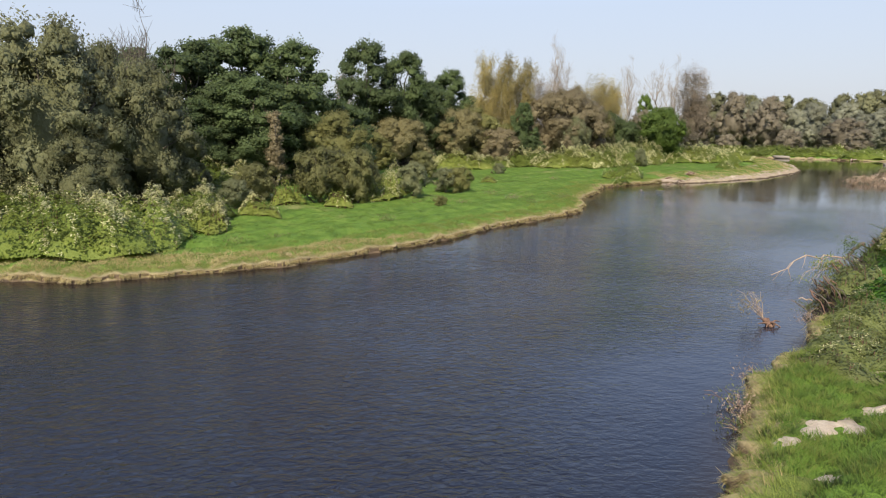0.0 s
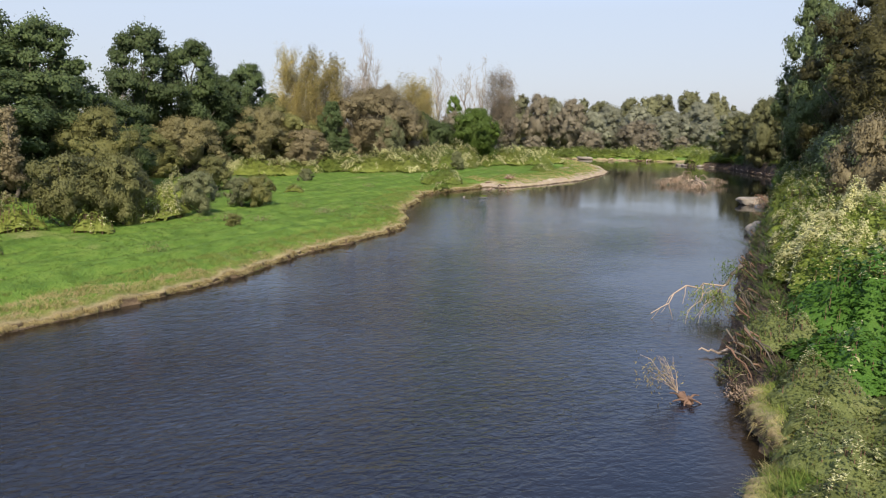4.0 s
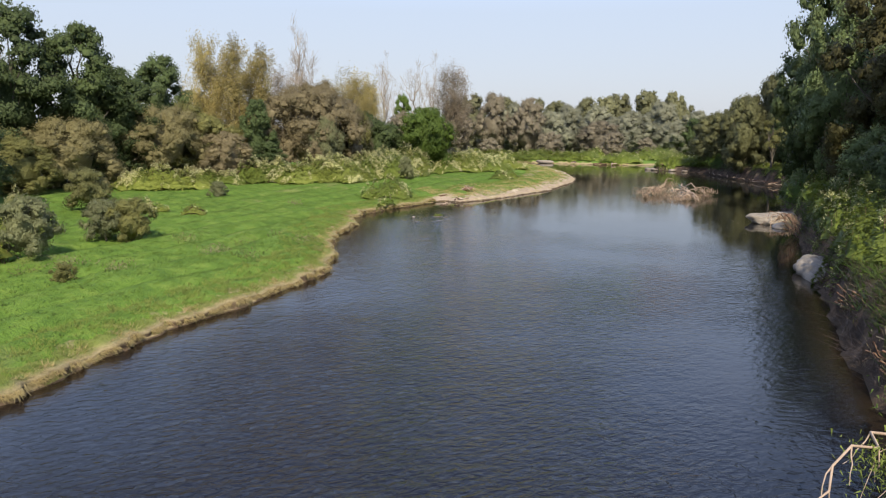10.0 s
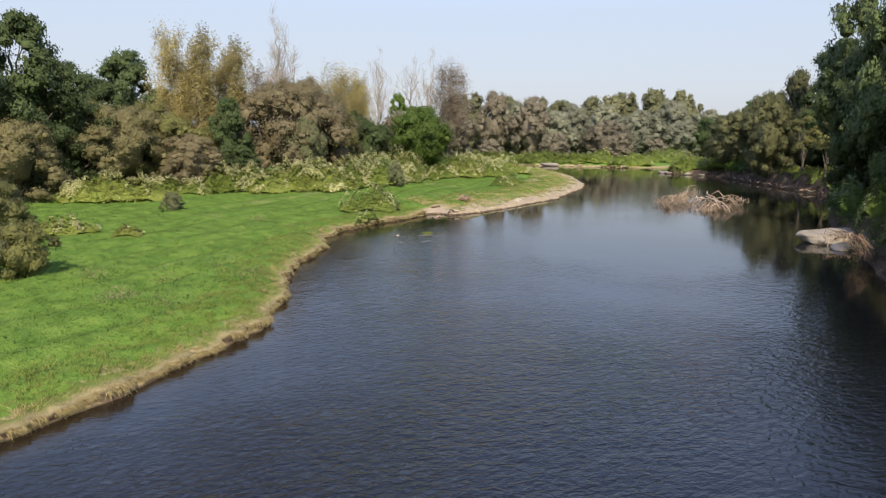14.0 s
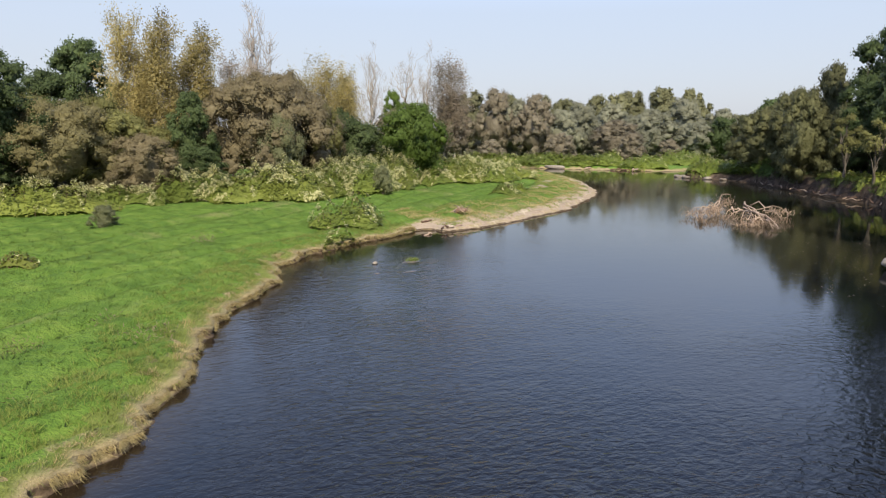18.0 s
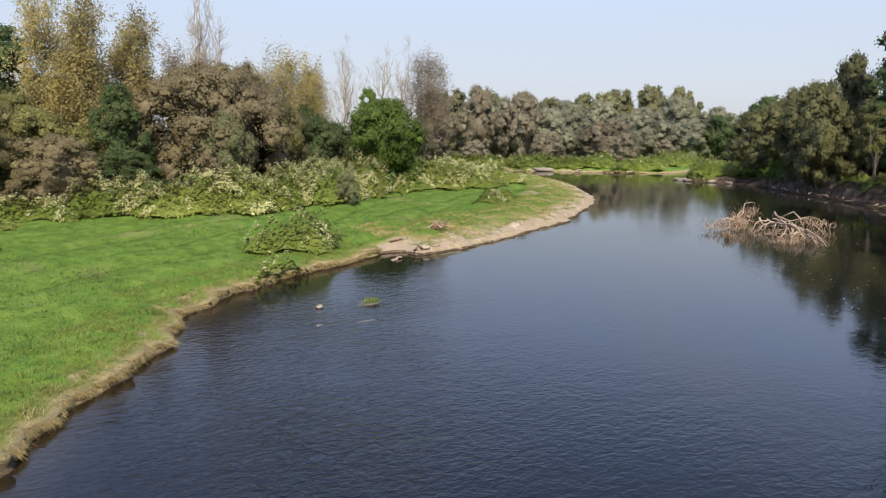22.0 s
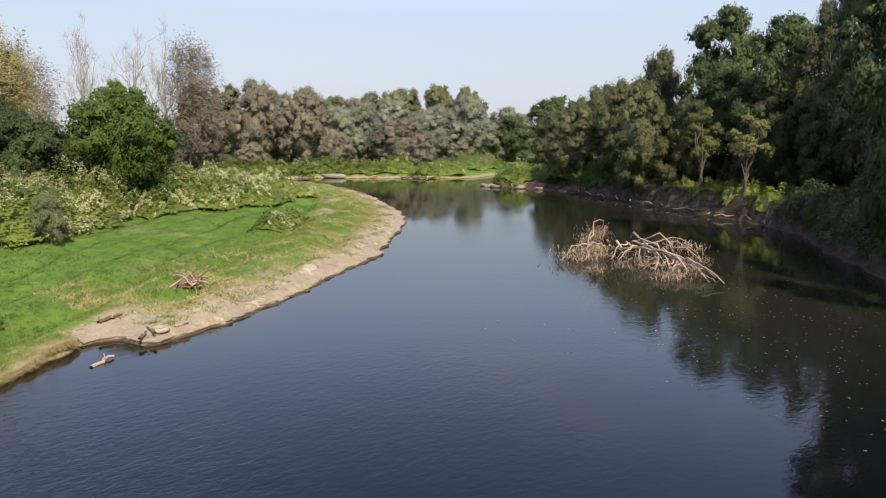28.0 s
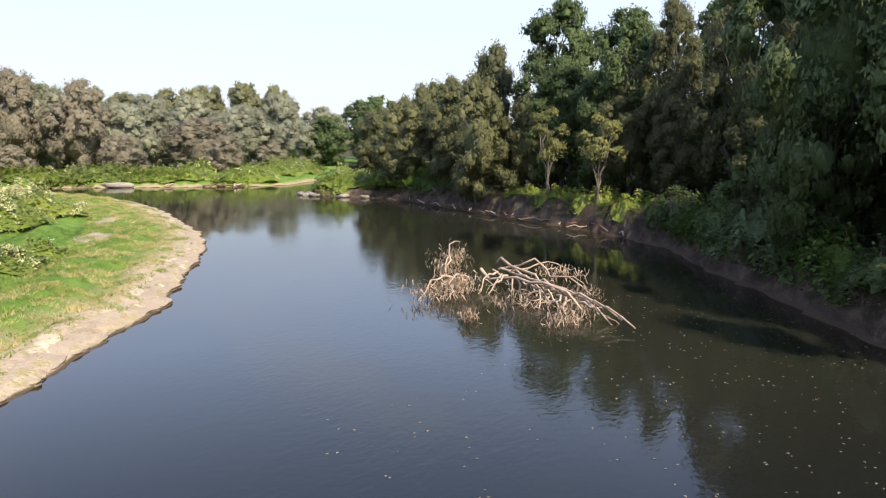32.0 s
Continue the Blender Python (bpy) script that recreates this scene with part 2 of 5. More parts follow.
# ---- the river's outline: x, y of the water's edge ----
LEFT_SHORE = [(-70, -120), (-62, -20), (-42, 20), (-24, 30.5), (-16, 32.1), (-12.2, 31.4), (-8.1, 33.2), (-2.6, 35.9), (3.1, 41.4), (6.8, 45.6),
              (10, 50.8), (13.8, 54.7), (18.6, 60.6), (20.2, 66), (21.3, 72.2), (24.6, 79.1), (25.1, 83), (27.4, 86.7), (31, 90.3), (34.5, 92.6)]
SPIT_SHORE = [(37.4, 95.4), (39, 95.4), (38.9, 93.8), (42.6, 95), (47, 97.9), (50.3, 100.6), (56.4, 104.9), (57.3, 106.2), (62.8, 112.3), (66.9, 117),
              (70.6, 123), (73.6, 130), (77.3, 138.5), (80.4, 149), (80.2, 158), (75, 164), (60, 168), (30, 172), (0, 178), (-60, 186), (-400, 206)]
FAR_SHORE = [(-400, 228), (-60, 199), (0, 193), (40, 189), (70, 181), (80, 178), (90, 170.5), (97, 164.5), (103, 159.5), (108, 157), (117, 160.5),
             (130, 165), (150, 172), (300, 190)]
RIGHT_SHORE = [(300, 182), (150, 164), (130, 157), (117, 151.5), (108, 147.5), (103, 145.2), (99.5, 143), (100, 139), (101.8, 133), (100.8, 126),
               (98.4, 120.5), (95.2, 112), (92, 103.5), (89.8, 98.2), (86, 92.5), (80, 88.5), (77, 85.5), (69, 79), (58, 66.5), (49, 57), (39, 46.3),
               (33, 40), (27.5, 33), (22.3, 27.4), (20.2, 23.5), (18.2, 20.1), (14.7, 16.8), (14, 15.2), (11.8, 10.9), (8.5, 3), (4, -9), (-15, -120)]
# height and width of the bank behind the water's edge, and whether it is wooded, by stretch
BANKS = [(0.55, 1.0, 0)] * len(LEFT_SHORE) + [(0.75, 4.2, 0)] * len(SPIT_SHORE) + [(0.5, 1.3, 0)] * len(FAR_SHORE) + [(2.0, 0.9, 1)] * len(RIGHT_SHORE)
SHORE = np.array(LEFT_SHORE + SPIT_SHORE + FAR_SHORE + RIGHT_SHORE, float)
BANKS = np.array(BANKS)
FIRST_RIGHT = len(SHORE) - len(RIGHT_SHORE)
BANKS[FIRST_RIGHT + 23:] = (0.75, 0.5, 0)
BANKS[FIRST_RIGHT + 23] = (1.5, 1.1, 1)
BANKS[FIRST_RIGHT + 24] = (0.9, 0.7, 1)
BANKS[FIRST_RIGHT + 3:FIRST_RIGHT + 9] = (1.0, 1.5, 1)
BANKS[len(LEFT_SHORE)] = (0.6, 1.5, 0)
BANKS[len(LEFT_SHORE) + 14:len(LEFT_SHORE) + len(SPIT_SHORE)] = (0.7, 2.0, 0)


def wobble(x, y, s, seed=0.0):
    """A cheap smooth field of about unit swing and wavelength s."""
    k = 2 * np.pi / s
    return (np.sin(k * (x + 0.37 * y) + seed) + np.sin(k * 1.37 * (y - 0.42 * x) + 2.1 * seed + 1.3) + np.sin(k * 2.13 * (0.8 * x + 0.6 * y) + 0.7 * seed)
            + np.sin(k * 3.71 * (0.55 * x - 0.83 * y) + 1.9 * seed)) / 4


def shore_field(x, y):
    """Distance to the water's edge (positive on land) and the bank's height and width there."""
    a, b = SHORE, np.roll(SHORE, -1, axis=0)
    best = np.full(x.shape, 1e9)
    bank = np.zeros((*x.shape, 3))
    inside = np.zeros(x.shape, bool)
    for i in range(len(a)):
        d = b[i] - a[i]
        s = np.clip(((x - a[i, 0]) * d[0] + (y - a[i, 1]) * d[1]) / (d @ d), 0, 1)
        far = np.hypot(x - a[i, 0] - s * d[0], y - a[i, 1] - s * d[1])
        near = far < best
        best = np.where(near, far, best)
        mixd = BANKS[i] + s[..., None] * (BANKS[(i + 1) % len(a)] - BANKS[i])
        bank = np.where(near[..., None], mixd, bank)
        cross = ((a[i, 1] > y) != (b[i, 1] > y)) & (x < a[i, 0] + (y - a[i, 1]) / np.where(d[1] == 0, 1e-9, d[1]) * d[0])
        inside ^= cross
    dist = np.where(inside, -best, best)
    dist = dist + 0.3 * wobble(x, y, 3.4, 1.0) + 0.18 * wobble(x, y, 1.5, 4.0)
    return dist, bank


def land(x, y):
    """Height of the ground, distance to the water, width of the bank."""
    x, y = np.asarray(x, float), np.asarray(y, float)
    d, bank = shore_field(x, y)
    s = np.clip(d / bank[..., 1], 0, 1)
    rise = bank[..., 0] * np.where(bank[..., 1] > 3, 0.2 * np.clip(d / 0.35, 0, 1) + 0.8 * s ** 0.8, s * s * (3 - 2 * s) ** 1.0)
    inland = np.clip((d - bank[..., 1]) * 0.016, 0, 0.9)
    # grass laid by floods in long swaths, steeper on the river's side
    turn = 2.0 * (0.74 * x - 0.67 * y) + 2.2 * wobble(x, y, 31.0, 3.0) + 0.5 * wobble(x, y, 8.0, 1.0)
    swath = (np.sin(turn) + 0.4 * np.sin(2 * turn + 0.9)) * (0.7 + 0.5 * wobble(x, y, 14.0, 8.0))
    rough = np.clip(d - 0.5, 0, 1) * np.where(bank[..., 2] > 0.5, 0.4, 1) * (0.25 * swath + 0.06 * wobble(x, y, 5.3, 2.0) + 0.05 * wobble(x, y, 2.4, 5.0))
    z = np.where(d > 0, rise + inland + rough + 0.02, np.maximum(-1.6, 0.3 * d))
    return z, d, bank[..., 1], np.maximum(bank[..., 2], np.clip((d - 30) / 8, 0, 1))


def ground_z(x, y):
    return float(land(np.array([x]), np.array([y]))[0][0])


# ---- mesh helpers ----
def mesh_of(name, verts, faces, material, sides=4, smooth=False):
    """A mesh from an array of corners and an array of faces that all have the same number of sides."""
    me = bpy.data.meshes.new(name)
    verts, faces = np.asarray(verts, np.float32), np.asarray(faces, np.int32)
    me.vertices.add(len(verts))
    me.vertices.foreach_set("co", verts.ravel())
    me.loops.add(faces.size)
    me.loops.foreach_set("vertex_index", faces.ravel())
    me.polygons.add(len(faces))
    me.polygons.foreach_set("loop_start", np.arange(0, faces.size, sides, dtype=np.int32))
    me.polygons.foreach_set("use_smooth", np.full(len(faces), smooth))
    me.update(calc_edges=True)
    me.materials.append(material)
    return me


def part(name, me, parent, label=""):
    """One mesh object under a thing or a part."""
    ob = new(name, me)
    ob.parent = parent
    return tagged(ob, label)


def thing(name, x, y, z, label, category, group="", turn=0.0, size=(1, 1, 1)):
    ob = new(name)
    ob.empty_display_size = 0.3
    ob.location, ob.rotation_euler, ob.scale = (x, y, z), (0, 0, turn), size
    return tagged(ob, label, category, group)


def unit(v):
    return v / np.maximum(np.linalg.norm(v, axis=-1, keepdims=True), 1e-9)


def leaves(centres, outward, size, aspect, rng, droop=0.2, spread=0.34):
    """Corners of one three-cornered leaf at each centre, lying about across its outward way."""
    n = len(centres)
    normal = unit(outward + spread * rng.normal(size=(n, 3)))
    way = rng.normal(size=(n, 3))
    way[:, 2] -= droop * 2
    way = unit(way - (way * normal).sum(1, keepdims=True) * normal)
    side = np.cross(normal, way)
    s = (size * rng.uniform(0.65, 1.35, n))[:, None]
    w = s * aspect * 0.5
    return np.stack([centres + side * w - way * s * 0.4, centres + way * s * 0.6 - normal * s * 0.1, centres - side * w - way * s * 0.4], 1).reshape(-1, 3)


def leaf_mesh(name, corners, material, out=None):
    me = mesh_of(name, corners, np.arange(len(corners)).reshape(-1, 3), material, 3)
    if out is not None:
        at = me.attributes.new("out", "FLOAT_VECTOR", "POINT")
        at.data.foreach_set("vector", (unit(out) if len(out) == len(corners) else np.repeat(unit(out), 3, 0)).astype(np.float32).ravel())
    return me


def tube(path, radii, sides=6):
    """Corners and faces of a tapering tube along a path."""
    path, radii = np.asarray(path, float), np.asarray(radii, float)
    along = unit(np.gradient(path, axis=0))
    ref = np.where(np.abs(along[:, 2:3]) > 0.9, np.array([[1.0, 0, 0]]), np.array([[0, 0, 1.0]]))
    u = unit(np.cross(along, ref))
    v = np.cross(along, u)
    a = np.arange(sides) * 2 * np.pi / sides
    ring = path[:, None] + radii[:, None, None] * (np.cos(a)[None, :, None] * u[:, None] + np.sin(a)[None, :, None] * v[:, None])
    k, j = np.meshgrid(np.arange(len(path) - 1), np.arange(sides), indexing="ij")
    nxt = (j + 1) % sides
    faces = np.stack([k * sides + j, k * sides + nxt, (k + 1) * sides + nxt, (k + 1) * sides + j], -1).reshape(-1, 4)
    return ring.reshape(-1, 3), faces


def tubes_mesh(name, pieces, material, sides=6):
    vs, fs, at = [], [], 0
    for path, radii in pieces:
        v, f = tube(path, radii, sides)
        vs.append(v)
        fs.append(f + at)
        at += len(v)
    return mesh_of(name, np.concatenate(vs), np.concatenate(fs), material, smooth=True)


def bent(a, b, rng, sag=0.1, n=6):
    """A crooked path from a to b."""
    a, b = np.asarray(a, float), np.asarray(b, float)
    s = np.linspace(0, 1, n)[:, None]
    long = np.linalg.norm(b - a)
    p = a + s * (b - a)
    p[1:-1] += rng.normal(size=(n - 2, 3)) * long * 0.035
    p[:, 2] += np.sin(s[:, 0] * np.pi) * long * sag
    return p


# ---- trees ----
FORMS = {
    # height, width, crown's foot, boughs, lobes a bough, leaves a lobe, leaf length, leaf width ratio, droop, bough size, how solid its heart is
    "willow": (10.0, 9.0, 0.0, 38, 7, 92, 0.2, 0.55, 0.0, 0.125, 0.5),
    "dome_willow": (12.0, 15.0, 0.0, 66, 7, 84, 0.22, 0.55, 0.0, 0.095, 0.6),
    "big_willow": (17.0, 11.0, 0.05, 44, 8, 70, 0.25, 0.5, 0.3, 0.115, 0.4),
    "oak": (16.0, 11.0, 0.05, 42, 7, 72, 0.3, 0.7, 0.1, 0.125, 0.5),
    "shrub": (3.0, 3.2, 0.0, 24, 6, 64, 0.12, 0.4, -0.7, 0.14, 0.45),
    "sapling": (7.0, 4.0, 0.38, 9, 6, 70, 0.17, 0.6, 0.2, 0.17, 0.0),
    "cone": (8.0, 3.0, 0.05, 16, 6, 60, 0.17, 0.6, 0.4, 0.2, 0.5),
    "acacia": (8.5, 9.0, 0.0, 32, 7, 80, 0.24, 0.6, 0.3, 0.13, 0.5),
    "under": (6.5, 6.0, 0.0, 16, 6, 48, 0.24, 0.6, 0.3, 0.16, 0.5),
    "far_willow": (12.0, 10.0, 0.0, 40, 6, 62, 0.28, 0.6, 0.0, 0.115, 0.75),
    "far": (16.0, 13.0, 0.0, 34, 6, 32, 0.5, 0.75, 0.1, 0.115, 0.75),
}
ICO = bmesh.new()
bmesh.ops.create_icosphere(ICO, subdivisions=1, radius=1.0)
ICO_V = np.array([v.co for v in ICO.verts])
ICO_F = np.array([[v.index for v in f.verts] for f in ICO.faces])
ICO.free()


def crown_and_wood(form, seed):
    """Boughs on the crown's outline, each a bunch of leafy lobes with shade between them."""
    h, w, foot, boughs, lobes, many, leaf, aspect, droop, size, solid = FORMS[form]
    rng = np.random.default_rng(seed)
    i = np.arange(boughs)
    zn = np.clip((i + 0.5) / boughs + rng.uniform(-0.05, 0.05, boughs), 0.02, 0.98)
    ang = i * 2.39996 + rng.uniform(-0.6, 0.6, boughs)
    if form == "cone":
        prof = 1.05 - zn
    elif form in ("shrub", "acacia", "under", "dome_willow"):
        zn = zn ** 0.6
        prof = np.sqrt(np.clip(1 - (zn * 0.97) ** 4.5, 0, 1))
    else:
        prof = np.sqrt(np.clip(1 - ((zn - 0.42) / 0.6) ** 2, 0.04, 1))
    br = w * size * rng.uniform(0.7, 1.3, boughs)
    rad = np.maximum(w / 2 * prof * rng.uniform(0.78, 1.1, boughs) - br * 0.8, 0) * np.where(rng.random(boughs) < 0.2, 0.55, 1)
    z0 = foot * h
    mid = np.stack([rad * np.cos(ang), rad * np.sin(ang), z0 + br * 0.4 + zn * (h * 1.03 - z0 - br * 1.35)], 1)
    heart = np.array([0, 0, h * 0.42])
    away = unit(mid - heart)
    squash = np.array([1.12, 1.12, 0.8]) if form == "oak" else np.array([1.0, 1.0, 0.92])
    # lobes over the outer side of every bough
    way = unit(rng.normal(size=(boughs, lobes, 3)) + 0.75 * away[:, None] + np.array([0, 0, 0.35]))
    lr = br[:, None] * rng.uniform(0.42, 0.72, (boughs, lobes))
    centre = mid[:, None] + way * squash * (br[:, None] * rng.uniform(0.55, 0.85, (boughs, lobes)))[..., None]
    # leaves over the outer side of every lobe, a few of them straying
    dirs = unit(rng.normal(size=(boughs, lobes, many, 3)) + 0.6 * way[:, :, None] + np.array([0, 0, 0.25]))
    reach = lr[..., None] * np.abs(rng.normal(0.92, 0.3, (boughs, lobes, many)))
    pts = (centre[:, :, None] + dirs * squash * reach[..., None]).reshape(-1, 3)
    pts[:, 2] = np.maximum(pts[:, 2], 0.05 * leaf)
    out = dirs.reshape(-1, 3)
    crown = leaves(pts, out, leaf, aspect, rng, droop, 0.55)
    swell = (0.5 * dirs + 0.55 * way[:, :, None] + 0.6 * away[:, None, None]).reshape(-1, 3)
    # the shaded inner leaves between the boughs
    deep = {"oak": 0.18, "big_willow": 0.15, "cone": 0.15}.get(form, 0.26)
    fill = unit(rng.normal(size=(1800, 3)))
    spot = fill * (w * deep, w * deep, (h - z0) * deep * 1.25) * rng.uniform(0.9, 1.35, (1800, 1)) + (0, 0, z0 + (h - z0) * 0.44)
    if foot < 0.2:
        crown = np.concatenate([crown, leaves(spot, fill, leaf * 1.15, aspect, rng, droop, 0.6)])
        swell = np.concatenate([swell, fill])
    if solid:
        lr, centre, way = lr.reshape(-1), centre.reshape(-1, 3), way.reshape(-1, 3)
        count = len(lr)
        wave = 1 + 0.2 * np.sin(5 * ICO_V @ rng.normal(size=(3, count)) + rng.uniform(0, 6, count))
        kernel = centre[:, None] + ICO_V[None] * squash * (lr * (0.5 if solid < 0.7 else 0.62))[:, None, None] * wave.T[:, :, None]
        bulk = mid[:, None] + ICO_V[None] * squash * (br * solid)[:, None, None]
        core = np.concatenate([kernel, bulk])
        core[..., 2] = np.maximum(core[..., 2], -0.2)
        inner = ICO_V * (1 + 0.16 * np.sin(4 * ICO_V @ rng.normal(size=3)))[:, None] * (w * deep, w * deep, (h - z0) * deep * 1.25) + (0, 0, z0 + (h - z0) * 0.44)
        ball = ICO_V[ICO_F].reshape(-1, 3)
        outer = (np.tile(ball, (count + boughs, 1, 1)) + 0.5 * np.concatenate([way, away])[:, None]).reshape(-1, 3)
        swell = np.concatenate([np.repeat(swell, 3, 0), outer, ball])
        crown = np.concatenate([crown, core[:, ICO_F].reshape(-1, 3), inner[ICO_F].reshape(-1, 3)])
    wood = [(bent((0, 0, -0.5), (rng.normal() * w * 0.04, rng.normal() * w * 0.04, h * 0.85), rng, 0, 8), np.linspace(h * 0.022 + 0.03, 0.03, 8))]
    for c in mid[::{"oak": 2, "far": 4, "sapling": 1, "far_willow": 4}.get(form, 3)]:
        k = min(0.9, max(0.12, c[2] / h * 0.65))
        start = wood[0][0][min(7, int(k * 8))]
        wood.append((bent(start, c, rng, 0.06, 5), np.linspace(h * 0.008 + 0.015, 0.015, 5)))
    return crown, swell, wood


def poplar(seed, full):
    """A pale pole with steep limbs, leaves in upright sprays along their outer ends, sky between."""
    rng = np.random.default_rng(seed)
    h, w = POPLAR_SIZE
    trunk = bent((0, 0, -0.5), (rng.normal() * 0.25, rng.normal() * 0.25, h * 0.96), rng, 0, 10)
    wood, pts, out = [(trunk, np.linspace(0.2, 0.03, 10))], [], []
    for k in range(30):
        s = 0.16 + 0.76 * k / 29
        a = trunk[0] + (trunk[-1] - trunk[0]) * s
        ang = k * 2.4 + rng.uniform(-0.5, 0.5)
        wide = w * 0.5 * (1.1 - 0.75 * abs(s - 0.36) ** 0.8) * rng.uniform(0.55, 1.1)
        b = a + np.array([math.cos(ang) * wide, math.sin(ang) * wide, h * rng.uniform(0.14, 0.26) * (1.15 - 0.75 * s)])
        limb = bent(a, b, rng, -0.1, 7)
        if k % 2 == 0:
            wood.append((limb, np.linspace(0.06 - 0.03 * s, 0.012, 7)))
        for q in range(8):
            e = limb[2 + q % 5] + rng.normal(size=3) * (0.3, 0.3, 0.5)
            m = int(88 * full * rng.uniform(0.4, 1.3))
            pts.append(e + rng.normal(size=(m, 3)) * (0.38, 0.38, 0.75))
            out.append(np.tile((0.5 * math.cos(ang), 0.5 * math.sin(ang), 1.0), (m, 1)) + 0.35 * rng.normal(size=(m, 3)))
    pts, out = np.concatenate(pts), np.concatenate(out)
    return leaves(pts, out, 0.22, 0.7, rng, 0.0, 0.6), out, wood


POPLAR_SIZE = (20.0, 6.5)
TEMPLATES = {}


def plant(name, form, leaf, x, y, h, w, label, category="tree", group="", bark=None, kinds=3, lift=0.0):
    seed = (int(abs(x) * 13 + abs(y) * 7)) % kinds
    key = (form, leaf.name, seed)
    if key not in TEMPLATES:
        crown, out, wood = poplar(seed * 17 + 5, 0.5 if leaf is PALE else 1.0) if form == "poplar" else crown_and_wood(form, seed * 17 + len(form))
        TEMPLATES[key] = (leaf_mesh(form + "_crown", crown, leaf, out), [tubes_mesh(form + "_wood", [w], bark or BARK, 5) for w in wood])
    crown, wood = TEMPLATES[key]
    h0, w0 = POPLAR_SIZE if form == "poplar" else FORMS[form][:2]
    ob = thing(name, x, y, ground_z(x, y) - 0.05 + lift, label, category, group, (x * 1.7 + y) % 6.28, (w / w0, w / w0, h / h0))
    part("trunk", wood[0], ob)
    for limb in wood[1:]:
        part("limb", limb, ob)
    part("crown" if category == "tree" else "foliage", crown, ob)
    return ob


def bare_tree(x, y, h, w, label, seed, bark, twigs=800, leaf=None):
    """A leafless or thinly leaved tree: a trunk, limbs that fork twice and a haze of twigs."""
    rng = np.random.default_rng(seed)
    ob = thing("bare_tree", x, y, ground_z(x, y) - 0.1, label, "tree", "", 0)
    trunk = bent((0, 0, -0.4), (rng.normal() * 0.4, rng.normal() * 0.4, h * 0.92), rng, 0, 9)
    part("trunk", tubes_mesh("bare_trunk", [(trunk, np.linspace(0.014 * h + 0.06, 0.04, 9))], bark, 6), ob)
    fine, tips = [], []
    for k in range(9):
        s = 0.3 + 0.06 * k
        a = trunk[int(s * 8)]
        ang = k * 2.4 + rng.uniform(-0.4, 0.4)
        reach = w * 0.5 * (1.15 - s) * rng.uniform(0.8, 1.3)
        b = a + np.array([math.cos(ang) * reach, math.sin(ang) * reach, h * rng.uniform(0.22, 0.36)])
        limb = bent(a, b, rng, -0.08, 7)
        part("limb", tubes_mesh("bare_limb", [(limb, np.linspace(0.008 * h + 0.04, 0.03, 7))], bark, 5), ob)
        for q in range(6):
            c = limb[min(6, 1 + q)]
            d = c + np.array([*(rng.normal(size=2) * w * 0.1), abs(rng.normal()) * h * 0.08 + h * 0.04])
            fine.append((bent(c, d, rng, 0, 4), np.linspace(0.05, 0.018, 4)))
            tips.append(d)
    for q in range(twigs):
        c = tips[q % len(tips)]
        c = c + rng.normal(size=3) * (0.25, 0.25, 0.5)
        d = c + np.array([*(rng.normal(size=2) * 0.5), rng.uniform(0.2, 1.7)])
        fine.append((np.stack([c, (c + d) / 2 + rng.normal(size=3) * 0.06, d]), np.array([0.024, 0.018, 0.01])))
    tagged(part("twig_haze", tubes_mesh("bare_twigs", fine, bark, 3), ob), kind="stuff")
    if leaf:
        at = np.array(tips)[rng.integers(0, len(tips), 1500)] + rng.normal(size=(1500, 3)) * (w * 0.08, w * 0.08, h * 0.03)
        part("crown", leaf_mesh("thin_crown", leaves(at, np.tile((0, 0, 0.5), (1500, 1)), 0.3, 0.5, rng), leaf), ob)
    return ob


